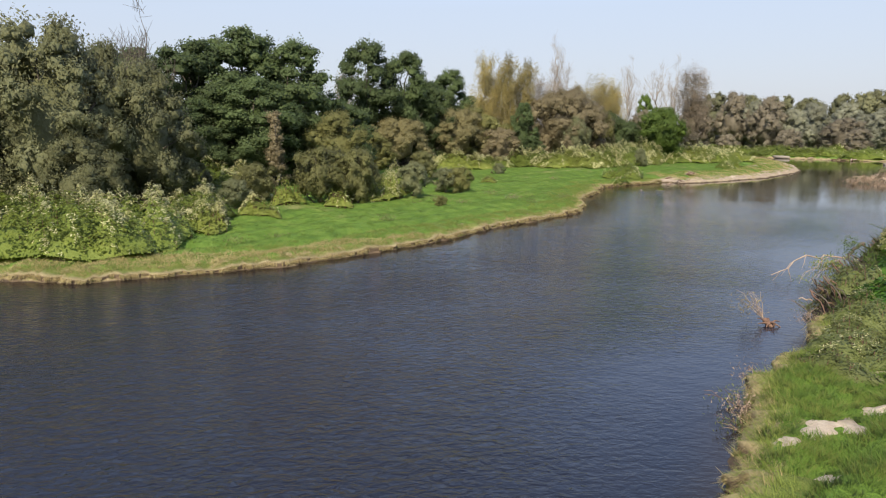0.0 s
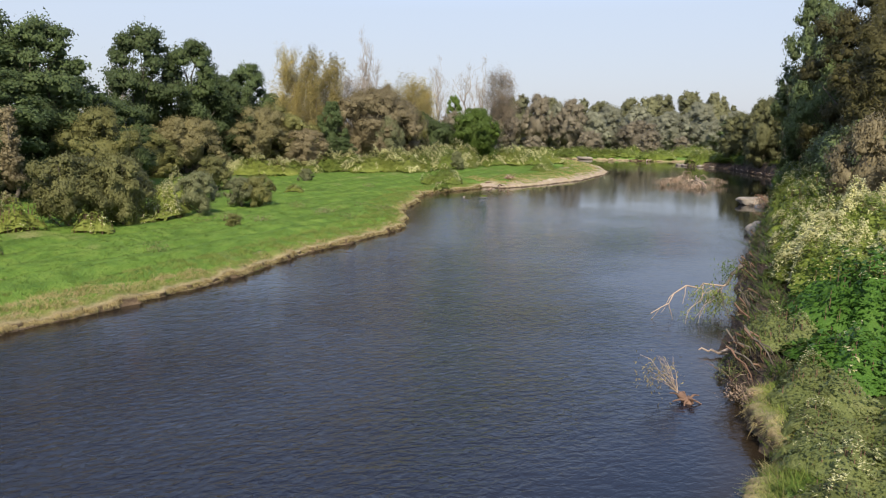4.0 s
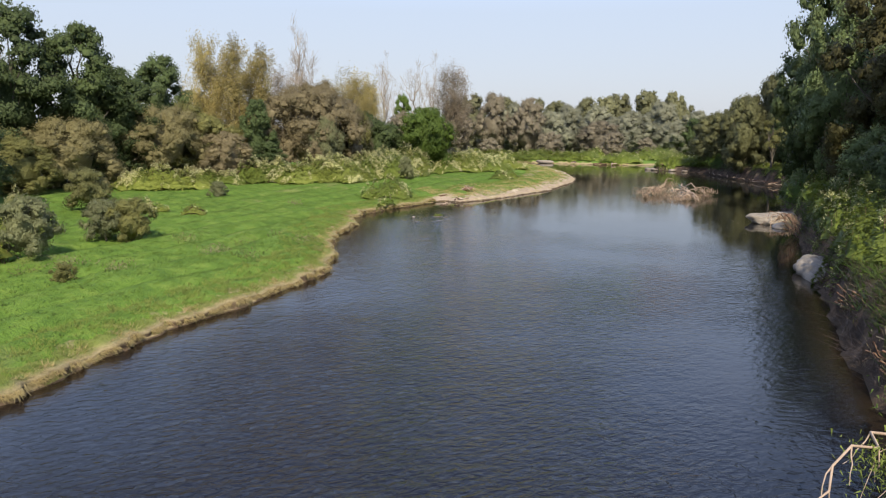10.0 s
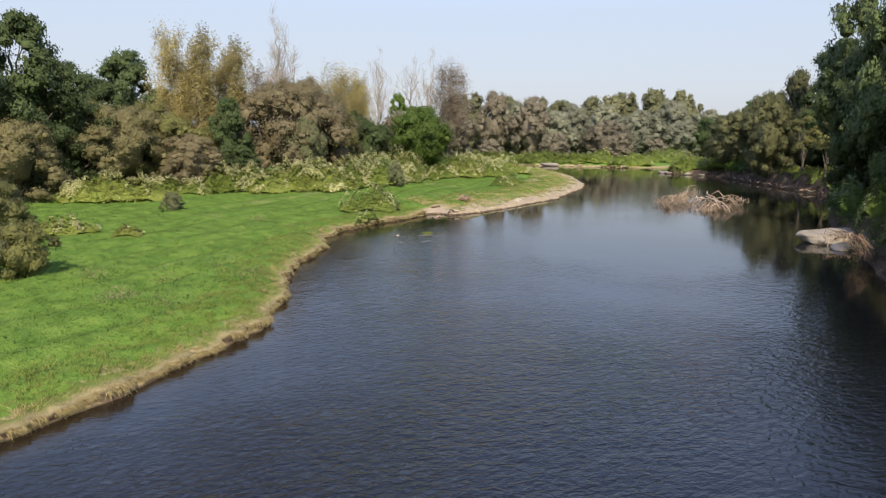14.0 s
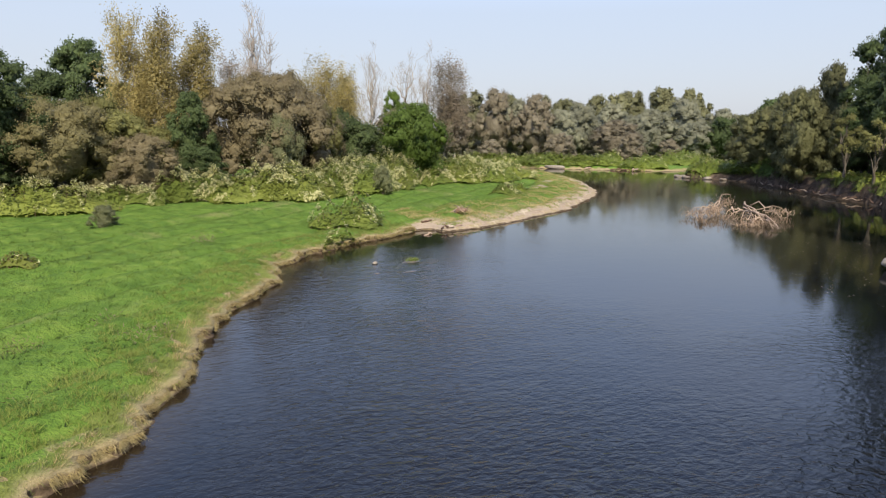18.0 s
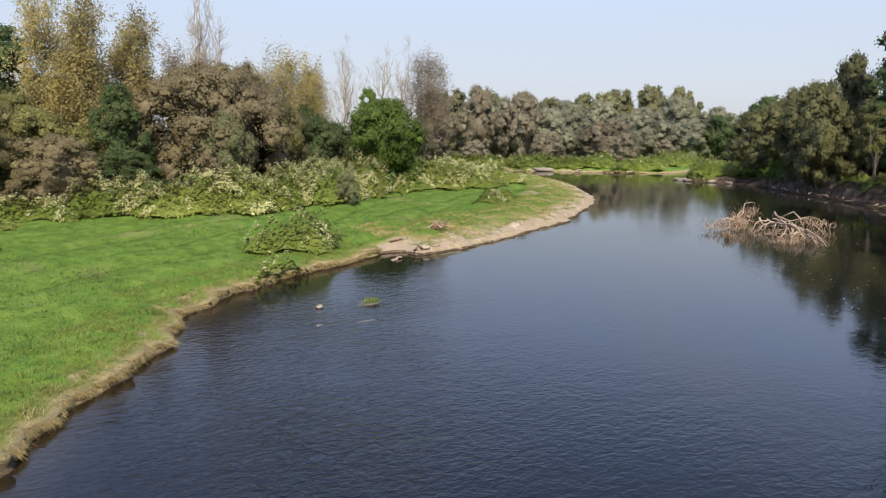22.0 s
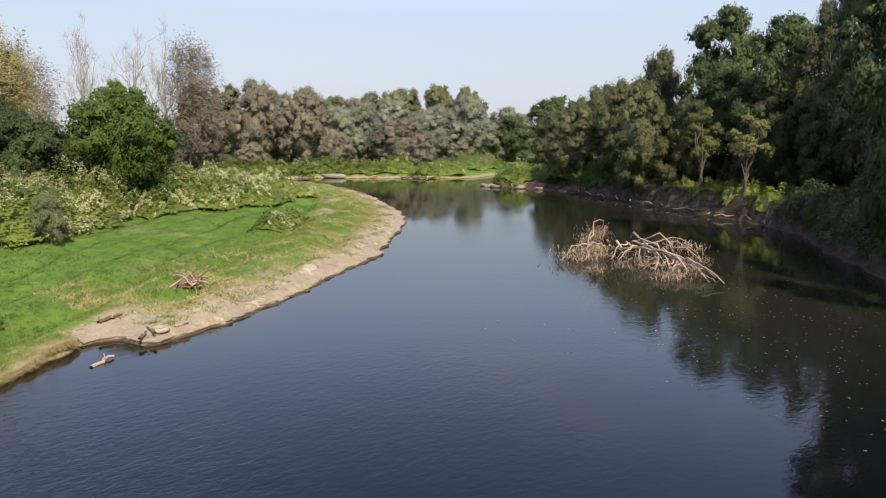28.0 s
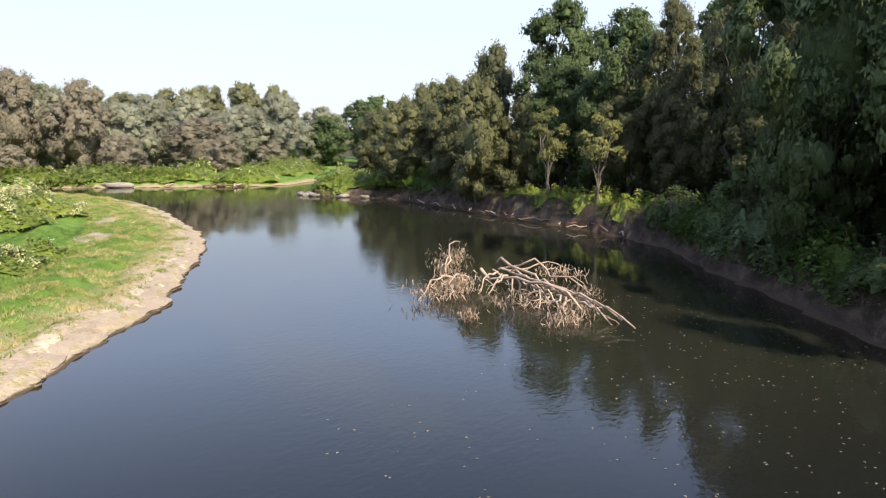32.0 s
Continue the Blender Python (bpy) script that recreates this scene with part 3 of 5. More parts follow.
def thicket(x, y, rx, ry, turn, h, label, seed, leaf=0.3, density=34, bloom=0.3, green=None, group="knotweed thickets", over=0.0):
    """A mound of big-leaved stems, its top set with sprays of small flowers."""
    rng = np.random.default_rng(seed)
    leaf *= 0.8
    n = int(rx * ry * math.pi * density * 1.9)
    r, a = np.sqrt(rng.random(n)), rng.random(n) * 2 * np.pi
    ct, st = math.cos(turn), math.sin(turn)
    ux, uy = r * np.cos(a), r * np.sin(a)
    edge = 1 + 0.16 * np.sin(3 * a + seed) + 0.1 * np.sin(7 * a + 2 * seed)
    lx, ly = (ux * rx * ct - uy * ry * st) * edge, (ux * rx * st + uy * ry * ct) * edge
    lump = 0.84 + 0.36 * wobble(lx, ly, 3.4, seed) + 0.3 * wobble(lx, ly, 1.7, seed * 2.0)
    top = h * (1 - r ** 3.2 * 0.88) * lump
    base = land(lx + x, ly + y)[0]
    base = np.maximum(base, over)
    z0 = ground_z(x, y)
    z = base - z0 + np.maximum(top * (1 - rng.random(n) ** 6 * 0.95), 0.06)
    pts = np.stack([lx, ly, z], 1)
    def lumps(px, py):
        return 0.36 * wobble(px, py, 3.4, seed) + 0.3 * wobble(px, py, 1.7, seed * 2.0)

    gx, gy = (lumps(lx + 0.1, ly) - lumps(lx, ly)) * 10 * h, (lumps(lx, ly + 0.1) - lumps(lx, ly)) * 10 * h
    side = 1.2 * r ** 4
    out = np.stack([ux * 0.7, uy * 0.7, np.full(n, 1.0)], 1)
    swell = np.stack([side * lx / rx - 0.3 * gx, side * ly / ry - 0.3 * gy, np.full(n, 1.0)], 1)
    dry = land(lx + x, ly + y)[1] > (-0.45 if over else -0.35)
    lx, ly, ux, uy, z, top, base, pts, out, swell = (v[dry] for v in (lx, ly, ux, uy, z, top, base, pts, out, swell))
    n = len(lx)
    ob = thing("knotweed_thicket", x, y, z0, label, "shrub", group)
    # the mound's closed heart under the outer leaves
    ring, spoke = np.meshgrid(np.linspace(0.02, 0.97, 9), np.arange(33) * 2 * np.pi / 32, indexing="ij")
    swing = 1 + 0.16 * np.sin(3 * spoke + seed) + 0.1 * np.sin(7 * spoke + 2 * seed)
    ex, ey = ring * np.cos(spoke) * rx, ring * np.sin(spoke) * ry
    hx, hy = (ex * ct - ey * st) * swing, (ex * st + ey * ct) * swing
    floor_, wet = land(hx + x, hy + y)[:2]
    hz = np.maximum(floor_, over) - z0 + h * (1 - ring ** 3.2 * 0.88) * (0.84 + lumps(hx, hy)) * 0.62
    sx, sy = (lumps(hx + 0.1, hy) - lumps(hx, hy)) * 3 * h, (lumps(hx, hy + 0.1) - lumps(hx, hy)) * 3 * h
    up = np.stack([1.2 * ring ** 4 * hx / rx - sx, 1.2 * ring ** 4 * hy / ry - sy, np.ones_like(hx)], -1)
    grid = np.arange(9 * 33).reshape(9, 33)
    q = np.stack([grid[:-1, :-1], grid[1:, :-1], grid[1:, 1:], grid[:-1, :-1], grid[1:, 1:], grid[:-1, 1:]], -1).reshape(-1)
    q = q.reshape(-1, 3)[(wet.ravel()[q.reshape(-1, 3)] > 0.25).all(1)].reshape(-1)
    heart = np.stack([hx, hy, hz], -1).reshape(-1, 3)[q]
    foliage = np.concatenate([leaves(pts, out, leaf, 0.75, rng, 0.2, 0.3), heart])
    part("foliage", leaf_mesh("knotweed_foliage", foliage, green or KNOT, np.concatenate([np.repeat(swell, 3, 0), up.reshape(-1, 3)[q]])), ob)
    stems = []
    on_land = land(lx + x, ly + y)[1]
    for k in range(0, n, max(1, n // 60)):
        if on_land[k] < 0.6:
            continue
        stems.append((np.stack([(lx[k], ly[k], base[k] - z0 - 0.1), (lx[k], ly[k], z[k])]), np.array([0.02, 0.012])))
    if stems:
        tagged(part("stem", tubes_mesh("knotweed_stems", stems, ROOTS, 4), ob), kind="stuff")
    crest = (0.36 * wobble(lx, ly, 3.4, seed) + 0.3 * wobble(lx, ly, 1.7, seed * 2.0))
    patch = 0.6 * wobble(lx, ly, 6.5, seed + 3.0) + 1.3 * crest
    pick = np.nonzero((rng.random(n) < bloom * np.clip(-1.5 + 8.0 * patch, 0.01, 3.4)))[0]
    if len(pick):
        k = np.repeat(pick, 4)
        tip = np.stack([lx[k], ly[k], (base - z0 + np.maximum(top, 0.1))[k] + rng.uniform(0.0, 0.12, len(k))], 1) + rng.normal(size=(len(k), 3)) * leaf * 0.35
        part("blossom", leaf_mesh("knotweed_blossom", leaves(tip, out[k], leaf * 0.75, 0.45, rng, -0.2, 0.5), BLOSSOM, swell[k]), ob)
    return ob


def blades(name, x, y, height, width, rng, material, lean=0.35, per=3):
    """Tufts of narrow three-cornered blades standing on the ground at x, y."""
    n = len(x)
    z = mesh_z(x, y)
    root = np.repeat(np.stack([x, y, z], 1), per, 0) + rng.normal(size=(n * per, 3)) * (width * 1.4, width * 1.4, 0)
    hh = np.repeat(height * rng.uniform(0.6, 1.4, n) * (1 + 0.5 * wobble(x, y, 1.9, 3.0)), per) * rng.uniform(0.7, 1.15, n * per)
    ang = rng.random(n * per) * 2 * np.pi
    side = np.stack([np.cos(ang), np.sin(ang), np.zeros(n * per)], 1) * (width * rng.uniform(0.7, 1.4, n * per))[:, None]
    tip = root + np.stack([rng.normal(size=n * per) * lean * hh, rng.normal(size=n * per) * lean * hh, hh], 1)
    corners = np.stack([root - side - (0, 0, 0.05), root + side - (0, 0, 0.05), tip], 1).reshape(-1, 3)
    # tussocks swell between the swaths
    def lie(px, py):
        return mesh_z(px, py) + 0.05 * wobble(px, py, 1.9, 3.0)

    slope = np.stack([lie(x, y) - lie(x + 0.3, y), lie(x, y) - lie(x, y + 0.3), np.full(n, 0.3)], 1)
    return leaf_mesh(name, corners, material, np.repeat(unit(slope), per, 0))


# ---- ground ----
def lines(spots):
    out = [spots[0][0]]
    for (a, step), (b, _) in zip(spots, spots[1:]):
        out += list(np.linspace(a, b, max(2, int(round((b - a) / step)) + 1))[1:])
    return np.array(out)


def sheet(xs, ys, depth, name, material, keep=None):
    gx, gy = np.meshgrid(xs, ys, indexing="ij")
    z, d, bank, wild = land(gx, gy)
    if depth is not None:
        z = np.full_like(z, depth)
    nx, ny = gx.shape
    i, j = np.meshgrid(np.arange(nx - 1), np.arange(ny - 1), indexing="ij")
    quad = np.stack([i * ny + j, (i + 1) * ny + j, (i + 1) * ny + j + 1, i * ny + j + 1], -1)
    if keep is not None:
        quad = quad[keep(d)[:-1, :-1]]
    me = mesh_of(name, np.stack([gx, gy, z], -1).reshape(-1, 3), quad.reshape(-1, 4), material, smooth=True)
    for key, field in (("edge", d), ("bank", bank), ("wild", wild)):
        at = me.attributes.new(key, "FLOAT", "POINT")
        at.data.foreach_set("value", np.clip(field, -20, 20).astype(np.float32).ravel())
    return tagged(new(name, me), kind="structure")


def ground_material():
    m, n, l, p = shader("ground_cover")
    edge, bank = n.new("ShaderNodeAttribute"), n.new("ShaderNodeAttribute")
    edge.attribute_name, bank.attribute_name = "edge", "bank"
    big, mid, fine = noise_tex(n, l, 0.12, 4), noise_tex(n, l, 0.9, 5), noise_tex(n, l, 9.0, 4)
    grass = ramp(n, ((0.3, (0.068, 0.13, 0.018)), (0.5, (0.11, 0.19, 0.027)), (0.72, (0.165, 0.24, 0.04))))
    l.new(mid.outputs["Fac"], grass.inputs["Fac"])
    dry = ramp(n, ((0.3, (0.2, 0.15, 0.07)), (0.7, (0.42, 0.34, 0.185))))
    l.new(fine.outputs["Fac"], dry.inputs["Fac"])
    mud = ramp(n, ((0.3, (0.26, 0.19, 0.125)), (0.45, (0.43, 0.335, 0.235)), (0.54, (0.3, 0.245, 0.12)), (0.62, (0.5, 0.41, 0.3)), (0.72, (0.66, 0.57, 0.45))))
    l.new(mid.outputs["Fac"], mud.inputs["Fac"])

    def step(value, lo, hi):
        r = n.new("ShaderNodeMapRange")
        r.interpolation_type = "SMOOTHSTEP"
        l.new(value, r.inputs["Value"])
        r.inputs["From Min"].default_value, r.inputs["From Max"].default_value = lo, hi
        return r.outputs[0]

    def math_node(op, a, b):
        k = n.new("ShaderNodeMath")
        k.operation = op
        for sock, v in zip(k.inputs, (a, b)):
            if isinstance(v, (int, float)):
                sock.default_value = v
            else:
                l.new(v, sock)
        return k.outputs[0]

    ragged = math_node("ADD", edge.outputs["Fac"], math_node("MULTIPLY", math_node("SUBTRACT", mid.outputs["Fac"], 0.5), 3.0))
    over = math_node("DIVIDE", ragged, math_node("MAXIMUM", bank.outputs["Fac"], 1.0))
    to_dry = step(over, 0.25, 0.75)
    to_grass = step(over, 0.35, 0.9)
    shelf = step(bank.outputs["Fac"], 1.0, 3.0)
    foot = mix_rgb(n, l, shelf, dry.outputs["Color"], mud.outputs["Color"])
    col = mix_rgb(n, l, to_dry, foot, dry.outputs["Color"])
    col = mix_rgb(n, l, to_grass, col, grass.outputs["Color"])
    col = mix_rgb(n, l, math_node("MULTIPLY", step(big.outputs["Fac"], 0.58, 0.72), 0.5), col, dry.outputs["Color"])
    wild = n.new("ShaderNodeAttribute")
    wild.attribute_name = "wild"
    litter = ramp(n, ((0.35, (0.03, 0.03, 0.014)), (0.6, (0.07, 0.062, 0.03)), (0.75, (0.1, 0.105, 0.035))))
    l.new(mid.outputs["Fac"], litter.inputs["Fac"])
    earth = ramp(n, ((0.3, (0.032, 0.023, 0.017)), (0.52, (0.08, 0.057, 0.042)), (0.72, (0.22, 0.16, 0.12))))
    l.new(mid.outputs["Fac"], earth.inputs["Fac"])
    woods = mix_rgb(n, l, step(over, 0.7, 1.1), earth.outputs["Color"], litter.outputs["Color"])
    col = mix_rgb(n, l, wild.outputs["Fac"], col, woods)
    col = mix_rgb(n, l, step(edge.outputs["Fac"], 0.12, -0.02), col, (0.085, 0.06, 0.04))
    l.new(col, p.inputs["Base Color"])
    p.inputs["Roughness"].default_value = 0.95
    p.inputs["Specular IOR Level"].default_value = 0.2
    bp = n.new("ShaderNodeBump")
    bp.inputs["Strength"].default_value, bp.inputs["Distance"].default_value = 0.8, 0.16
    l.new(fine.outputs["Fac"], bp.inputs["Height"])
    l.new(bp.outputs["Normal"], p.inputs["Normal"])
    return m


def water_material():
    m, n, l, p = shader("river_water")
    edge = n.new("ShaderNodeAttribute")
    edge.attribute_name = "edge"
    shallow = n.new("ShaderNodeMapRange")
    shallow.interpolation_type = "SMOOTHSTEP"
    l.new(edge.outputs["Fac"], shallow.inputs["Value"])
    shallow.inputs["From Min"].default_value, shallow.inputs["From Max"].default_value = -1.9, 0.1
    silt = n.new("ShaderNodeMapRange")
    silt.interpolation_type = "SMOOTHSTEP"
    silt.inputs["From Min"].default_value, silt.inputs["From Max"].default_value = 118, 150
    bed = n.new("ShaderNodeMapRange")
    bed.interpolation_type = "SMOOTHSTEP"
    bed.inputs["From Min"].default_value, bed.inputs["From Max"].default_value = 35, 95
    deep = mix_rgb(n, l, bed.outputs[0], (0.0095, 0.0112, 0.0185), (0.0035, 0.0038, 0.0058))
    deep = mix_rgb(n, l, silt.outputs[0], deep, (0.017, 0.0172, 0.0115))
    l.new(mix_rgb(n, l, shallow.outputs[0], deep, (0.022, 0.015, 0.008)), p.inputs["Base Color"])
    p.inputs["Roughness"].default_value = 0.04
    p.inputs["IOR"].default_value = 1.33
    tc, mp = n.new("ShaderNodeTexCoord"), n.new("ShaderNodeMapping")
    l.new(tc.outputs["Object"], mp.inputs["Vector"])
    mp.inputs["Rotation"].default_value = (0, 0, radians(-28))
    mp.inputs["Scale"].default_value = (1.1, 1.8, 1.0)
    waves, chop, calm = n.new("ShaderNodeTexNoise"), n.new("ShaderNodeTexNoise"), n.new("ShaderNodeTexNoise")
    for tx, s, det in ((waves, 0.62, 5), (chop, 2.7, 4)):
        tx.inputs["Scale"].default_value, tx.inputs["Detail"].default_value = s, det
        tx.inputs["Distortion"].default_value = 0.6
        l.new(mp.outputs[0], tx.inputs["Vector"])
    calm.inputs["Scale"].default_value, calm.inputs["Detail"].default_value = 0.09, 4
    l.new(tc.outputs["Object"], calm.inputs["Vector"])
    # the riffle upstream is choppy, the pool round the spit lies still
    sep, still = n.new("ShaderNodeSeparateXYZ"), n.new("ShaderNodeMapRange")
    l.new(tc.outputs["Object"], sep.inputs[0])
    along, across, kept, bend = (n.new("ShaderNodeMath") for _ in range(4))
    along.operation, across.operation, kept.operation, bend.operation = "ADD", "SUBTRACT", "MINIMUM", "MULTIPLY_ADD"
    l.new(sep.outputs["X"], along.inputs[0])
    l.new(sep.outputs["Y"], along.inputs[1])
    l.new(sep.outputs["X"], across.inputs[0])
    l.new(sep.outputs["Y"], across.inputs[1])
    l.new(across.outputs[0], kept.inputs[0])
    kept.inputs[1].default_value = -33.0
    # the current keeps to the meadow's side, so the ripples reach farther there
    l.new(kept.outputs[0], bend.inputs[0])
    bend.inputs[1].default_value = 0.95
    l.new(along.outputs[0], bend.inputs[2])
    l.new(bend.outputs[0], still.inputs["Value"])
    l.new(along.outputs[0], silt.inputs["Value"])
    l.new(along.outputs[0], bed.inputs["Value"])
    still.inputs["From Min"].default_value, still.inputs["From Max"].default_value = 20, 81
    still.inputs["To Min"].default_value, still.inputs["To Max"].default_value = 1.0, 0.05
    amount = n.new("ShaderNodeMath")
    amount.operation = "MULTIPLY"
    l.new(still.outputs[0], amount.inputs[0])
    gust = n.new("ShaderNodeMapRange")
    l.new(calm.outputs["Fac"], gust.inputs["Value"])
    gust.inputs["From Min"].default_value, gust.inputs["From Max"].default_value = 0.3, 0.7
    gust.inputs["To Min"].default_value, gust.inputs["To Max"].default_value = 0.3, 1.3
    # slack water along the banks
    slack, held = n.new("ShaderNodeMapRange"), n.new("ShaderNodeMath")
    slack.interpolation_type, held.operation = "SMOOTHSTEP", "MULTIPLY"
    l.new(edge.outputs["Fac"], slack.inputs["Value"])
    slack.inputs["From Min"].default_value, slack.inputs["From Max"].default_value = -9.0, -0.5
    slack.inputs["To Min"].default_value, slack.inputs["To Max"].default_value = 1.0, 0.22
    l.new(gust.outputs[0], held.inputs[0])
    l.new(slack.outputs[0], held.inputs[1])
    l.new(held.outputs[0], amount.inputs[1])
    both = n.new("ShaderNodeMath")
    both.operation = "MULTIPLY_ADD"
    l.new(chop.outputs["Fac"], both.inputs[0])
    both.inputs[1].default_value = 1.0
    l.new(waves.outputs["Fac"], both.inputs[2])
    height = n.new("ShaderNodeMath")
    height.operation = "MULTIPLY"
    l.new(both.outputs[0], height.inputs[0])
    l.new(amount.outputs[0], height.inputs[1])
    bp = n.new("ShaderNodeBump")
    bp.inputs["Strength"].default_value, bp.inputs["Distance"].default_value = 1.0, 0.12
    l.new(height.outputs[0], bp.inputs["Height"])
    l.new(bp.outputs["Normal"], p.inputs["Normal"])
    return m


XS = lines([(-2500, 500), (-500, 60), (-80, 6), (-30, 0.6), (106, 3), (160, 12), (320, 90), (800, 600), (2600, 1)])
YS = lines([(-2500, 500), (-300, 40), (-40, 4), (0, 0.6), (150, 1.2), (200, 8), (330, 60), (900, 600), (2900, 1)])


HEIGHTS = land(*np.meshgrid(XS, YS, indexing="ij"))[0]


def mesh_z(x, y):
    """Height of the ground sheet itself, between its corners."""
    i, j = np.clip(np.searchsorted(XS, x) - 1, 0, len(XS) - 2), np.clip(np.searchsorted(YS, y) - 1, 0, len(YS) - 2)
    u, v = (x - XS[i]) / (XS[i + 1] - XS[i]), (y - YS[j]) / (YS[j + 1] - YS[j])
    return (1 - u) * ((1 - v) * HEIGHTS[i, j] + v * HEIGHTS[i, j + 1]) + u * ((1 - v) * HEIGHTS[i + 1, j] + v * HEIGHTS[i + 1, j + 1])


sheet(XS, YS, None, "ground", ground_material())
sheet(lines([(-420, 12), (-60, 1.5), (120, 6), (310, 1)]), lines([(-130, 6), (-10, 1.5), (190, 4), (235, 1)]), 0.0, "water", water_material(), lambda d: d < 4)

# ---- woods on the meadow bank ----
for row in [(-22.2, 50, 14, 10.6), (-27.5, 48, 13.3, 9.4), (-17.4, 55, 11.5, 8), (-21.3, 57, 13.2, 7), (-18.6, 46.6, 6.4, 6), (-35, 50, 13, 10), (-46, 46, 12, 10), (-30, 60, 13, 10), (-17.1, 61, 6, 5.5), (-25, 66, 10, 8)]:
    plant("willow", "willow", WILLOW, *row, "old grey-green willow behind the knotweed on the bank", group="willows on the meadow bank")
for row in [(-21.5, 81.4, 15.5, 12), (-16.9, 85.3, 17.3, 14), (-11.1, 85.2, 16, 10.6), (-14, 78, 11.5, 10.5), (-27, 78, 14, 12), (-34, 86, 15, 11), (-5, 90, 9, 7), (-19, 76, 9, 8)]:
    plant("oak", "oak", OAK, *row, "tall dark green oak at the meadow's edge", group="oaks")
for row in [(-4.6, 111, 18.6, 10.8), (1.2, 114.5, 18, 10), (5, 116.5, 13.4, 8), (9.4, 142.4, 17, 9.4), (5.6, 138, 12.5, 8), (-14, 112, 13, 10), (-24, 112, 14, 10), (3, 130, 11, 9), (14, 146, 12, 9)]:
    plant("maple", "oak", OAK, *row, "broad dark green tree above the willows", group="broad-leaved trees")
plant("conifer_shrub", "cone", WILLOW_BROWN, -10.9, 73.1, 8, 3.2, "slim browning cone-shaped young tree in the scrub")
plant("willow", "dome_willow", WILLOW_OLIVE, 5, 129, 9.6, 13, "broad olive-yellow willow on the meadow's edge", group="willows on the meadow bank")
for row in [(-5.2, 80, 8.2, 7.4), (15.3, 120.9, 8.2, 9), (-7.6, 105, 7.2, 10), (36.5, 127, 9.2, 4), (-3.3, 103, 5.4, 7.3), (12.8, 124, 9.8, 7)]:
    plant("willow", "willow", WILLOW_OLIVE, *row, "olive-yellow willow on the meadow's edge", group="willows on the meadow bank")
for k, row in enumerate([(29.2, 127, 12.3, 15.5), (9.6, 118.5, 8.8, 12), (0.4, 109, 7.6, 11)]):
    plant("willow", "dome_willow", (WILLOW_BROWN, WILLOW_TAWNY, WILLOW_TAWNY)[k], *row, "broad domed willow with browning leaves above knotweed", group="willows on the meadow bank")
for row in [(22, 128, 9, 7), (36, 132, 10.4, 7), (34.2, 142.4, 14.3, 9), (-13.4, 113, 8, 10), (17, 116.5, 6, 7)]:
    plant("willow", "willow", WILLOW_BROWN, *row, "rounded willow with browning leaves above knotweed", group="willows on the meadow bank")
plant("willow", "willow", WILLOW_GREY, 30.4, 120.5, 8, 4.8, "silvery young willow before the brown one")
for row in [(21.4, 122, 10.2, 5), (22.3, 117.5, 4.8, 4.6)]:
    plant("alder", "oak", OAK, *row, "small dark alder between the willows", group="alders")
for row in [(15, 127.5, 18.4, 5.4), (18.9, 126, 18.2, 5.8), (23.1, 131.5, 17.6, 6.4), (39.8, 143.4, 15.8, 6.4), (43, 146, 15, 5.6), (17, 131, 16, 6.5), (21, 134, 15, 7), (36.5, 147, 14.5, 6)]:
    plant("poplar", "poplar", POPLAR, *row[:3], row[3] * 0.95, "tall poplar with yellowing autumn leaves", group="poplars", bark=PALE_BARK)
for row in [(26.5, 140, 15.5, 5.4), (29.5, 142, 15, 6.5), (51.3, 183.4, 18, 7.5), (-9.9, 130, 15.4, 5.5), (44.5, 153.6, 15, 5.6), (33, 147, 14, 7)]:
    plant("poplar", "poplar", PALE, *row, "thin poplar with pale dry leaves", group="poplars", bark=PALE_BARK)
plant("acacia", "acacia", GREEN, 48.2, 131, 9.6, 9.6, "rounded fresh-green locust bush behind the knotweed")
for row in [(41.6, 134.5, 7.4, 8), (41.4, 142, 9, 5)]:
    plant("acacia", "acacia", OAK, *row, "dark green bush beside the fresh-green one", group="dark bushes")
plant("oak", "oak", GREEN, 67, 205, 15, 5.4, "small green tree between bare trees")
for k, row in enumerate([(61.5, 201.4, 21.4, 6.5), (71.6, 206.7, 22.4, 17), (29.4, 136, 19.2, 5), (-22, 66, 15, 3.6), (74, 203, 20, 9)]):
    bare_tree(*row, "leafless pale-barked tree standing above the scrub", 40 + k, PALE_BARK if k != 3 else BARK)
for row in [(76, 195, 22.6, 9), (79, 196, 22, 8.5), (77.5, 193, 16, 9)]:
    plant("poplar", "poplar", PALE, *row, "tall grey-brown poplar with withered leaves", group="poplars", bark=PALE_BARK)

# ---- scattered shrubs on the meadow ----
for row in [(-4.4, 60, 4.7, 5.2), (-1.3, 61, 4.7, 4.4), (4.6, 86.5, 3.5, 3.9), (-9.8, 59.5, 3.2, 4.2), (-2, 68.5, 3.6, 4.4)]:
    plant("shrub", "shrub", SHRUB_OLIVE, *row, "olive-brown rounded willow shrub on the meadow", "shrub", "meadow shrubs")
for row in [(3.6, 65.3, 3.2, 3.4), (6.8, 71.3, 2.6, 2.6), (39.8, 114.2, 2.9, 2.2), (-10.3, 47.6, 1.7, 2), (-10.5, 55.2, 2.4, 2.8), (15, 98, 1.6, 2)]:
    plant("shrub", "shrub", WILLOW_GREY, *row, "grey-green willow shrub on the grass", "shrub", "meadow shrubs")
for row in [(8.4, 71.5, 2.8, 3.2), (6.2, 58.8, 1.0, 1.2)]:
    plant("shrub", "shrub", WILLOW_OLIVE, *row, "yellowish willow shrub on the grass", "shrub", "meadow shrubs")

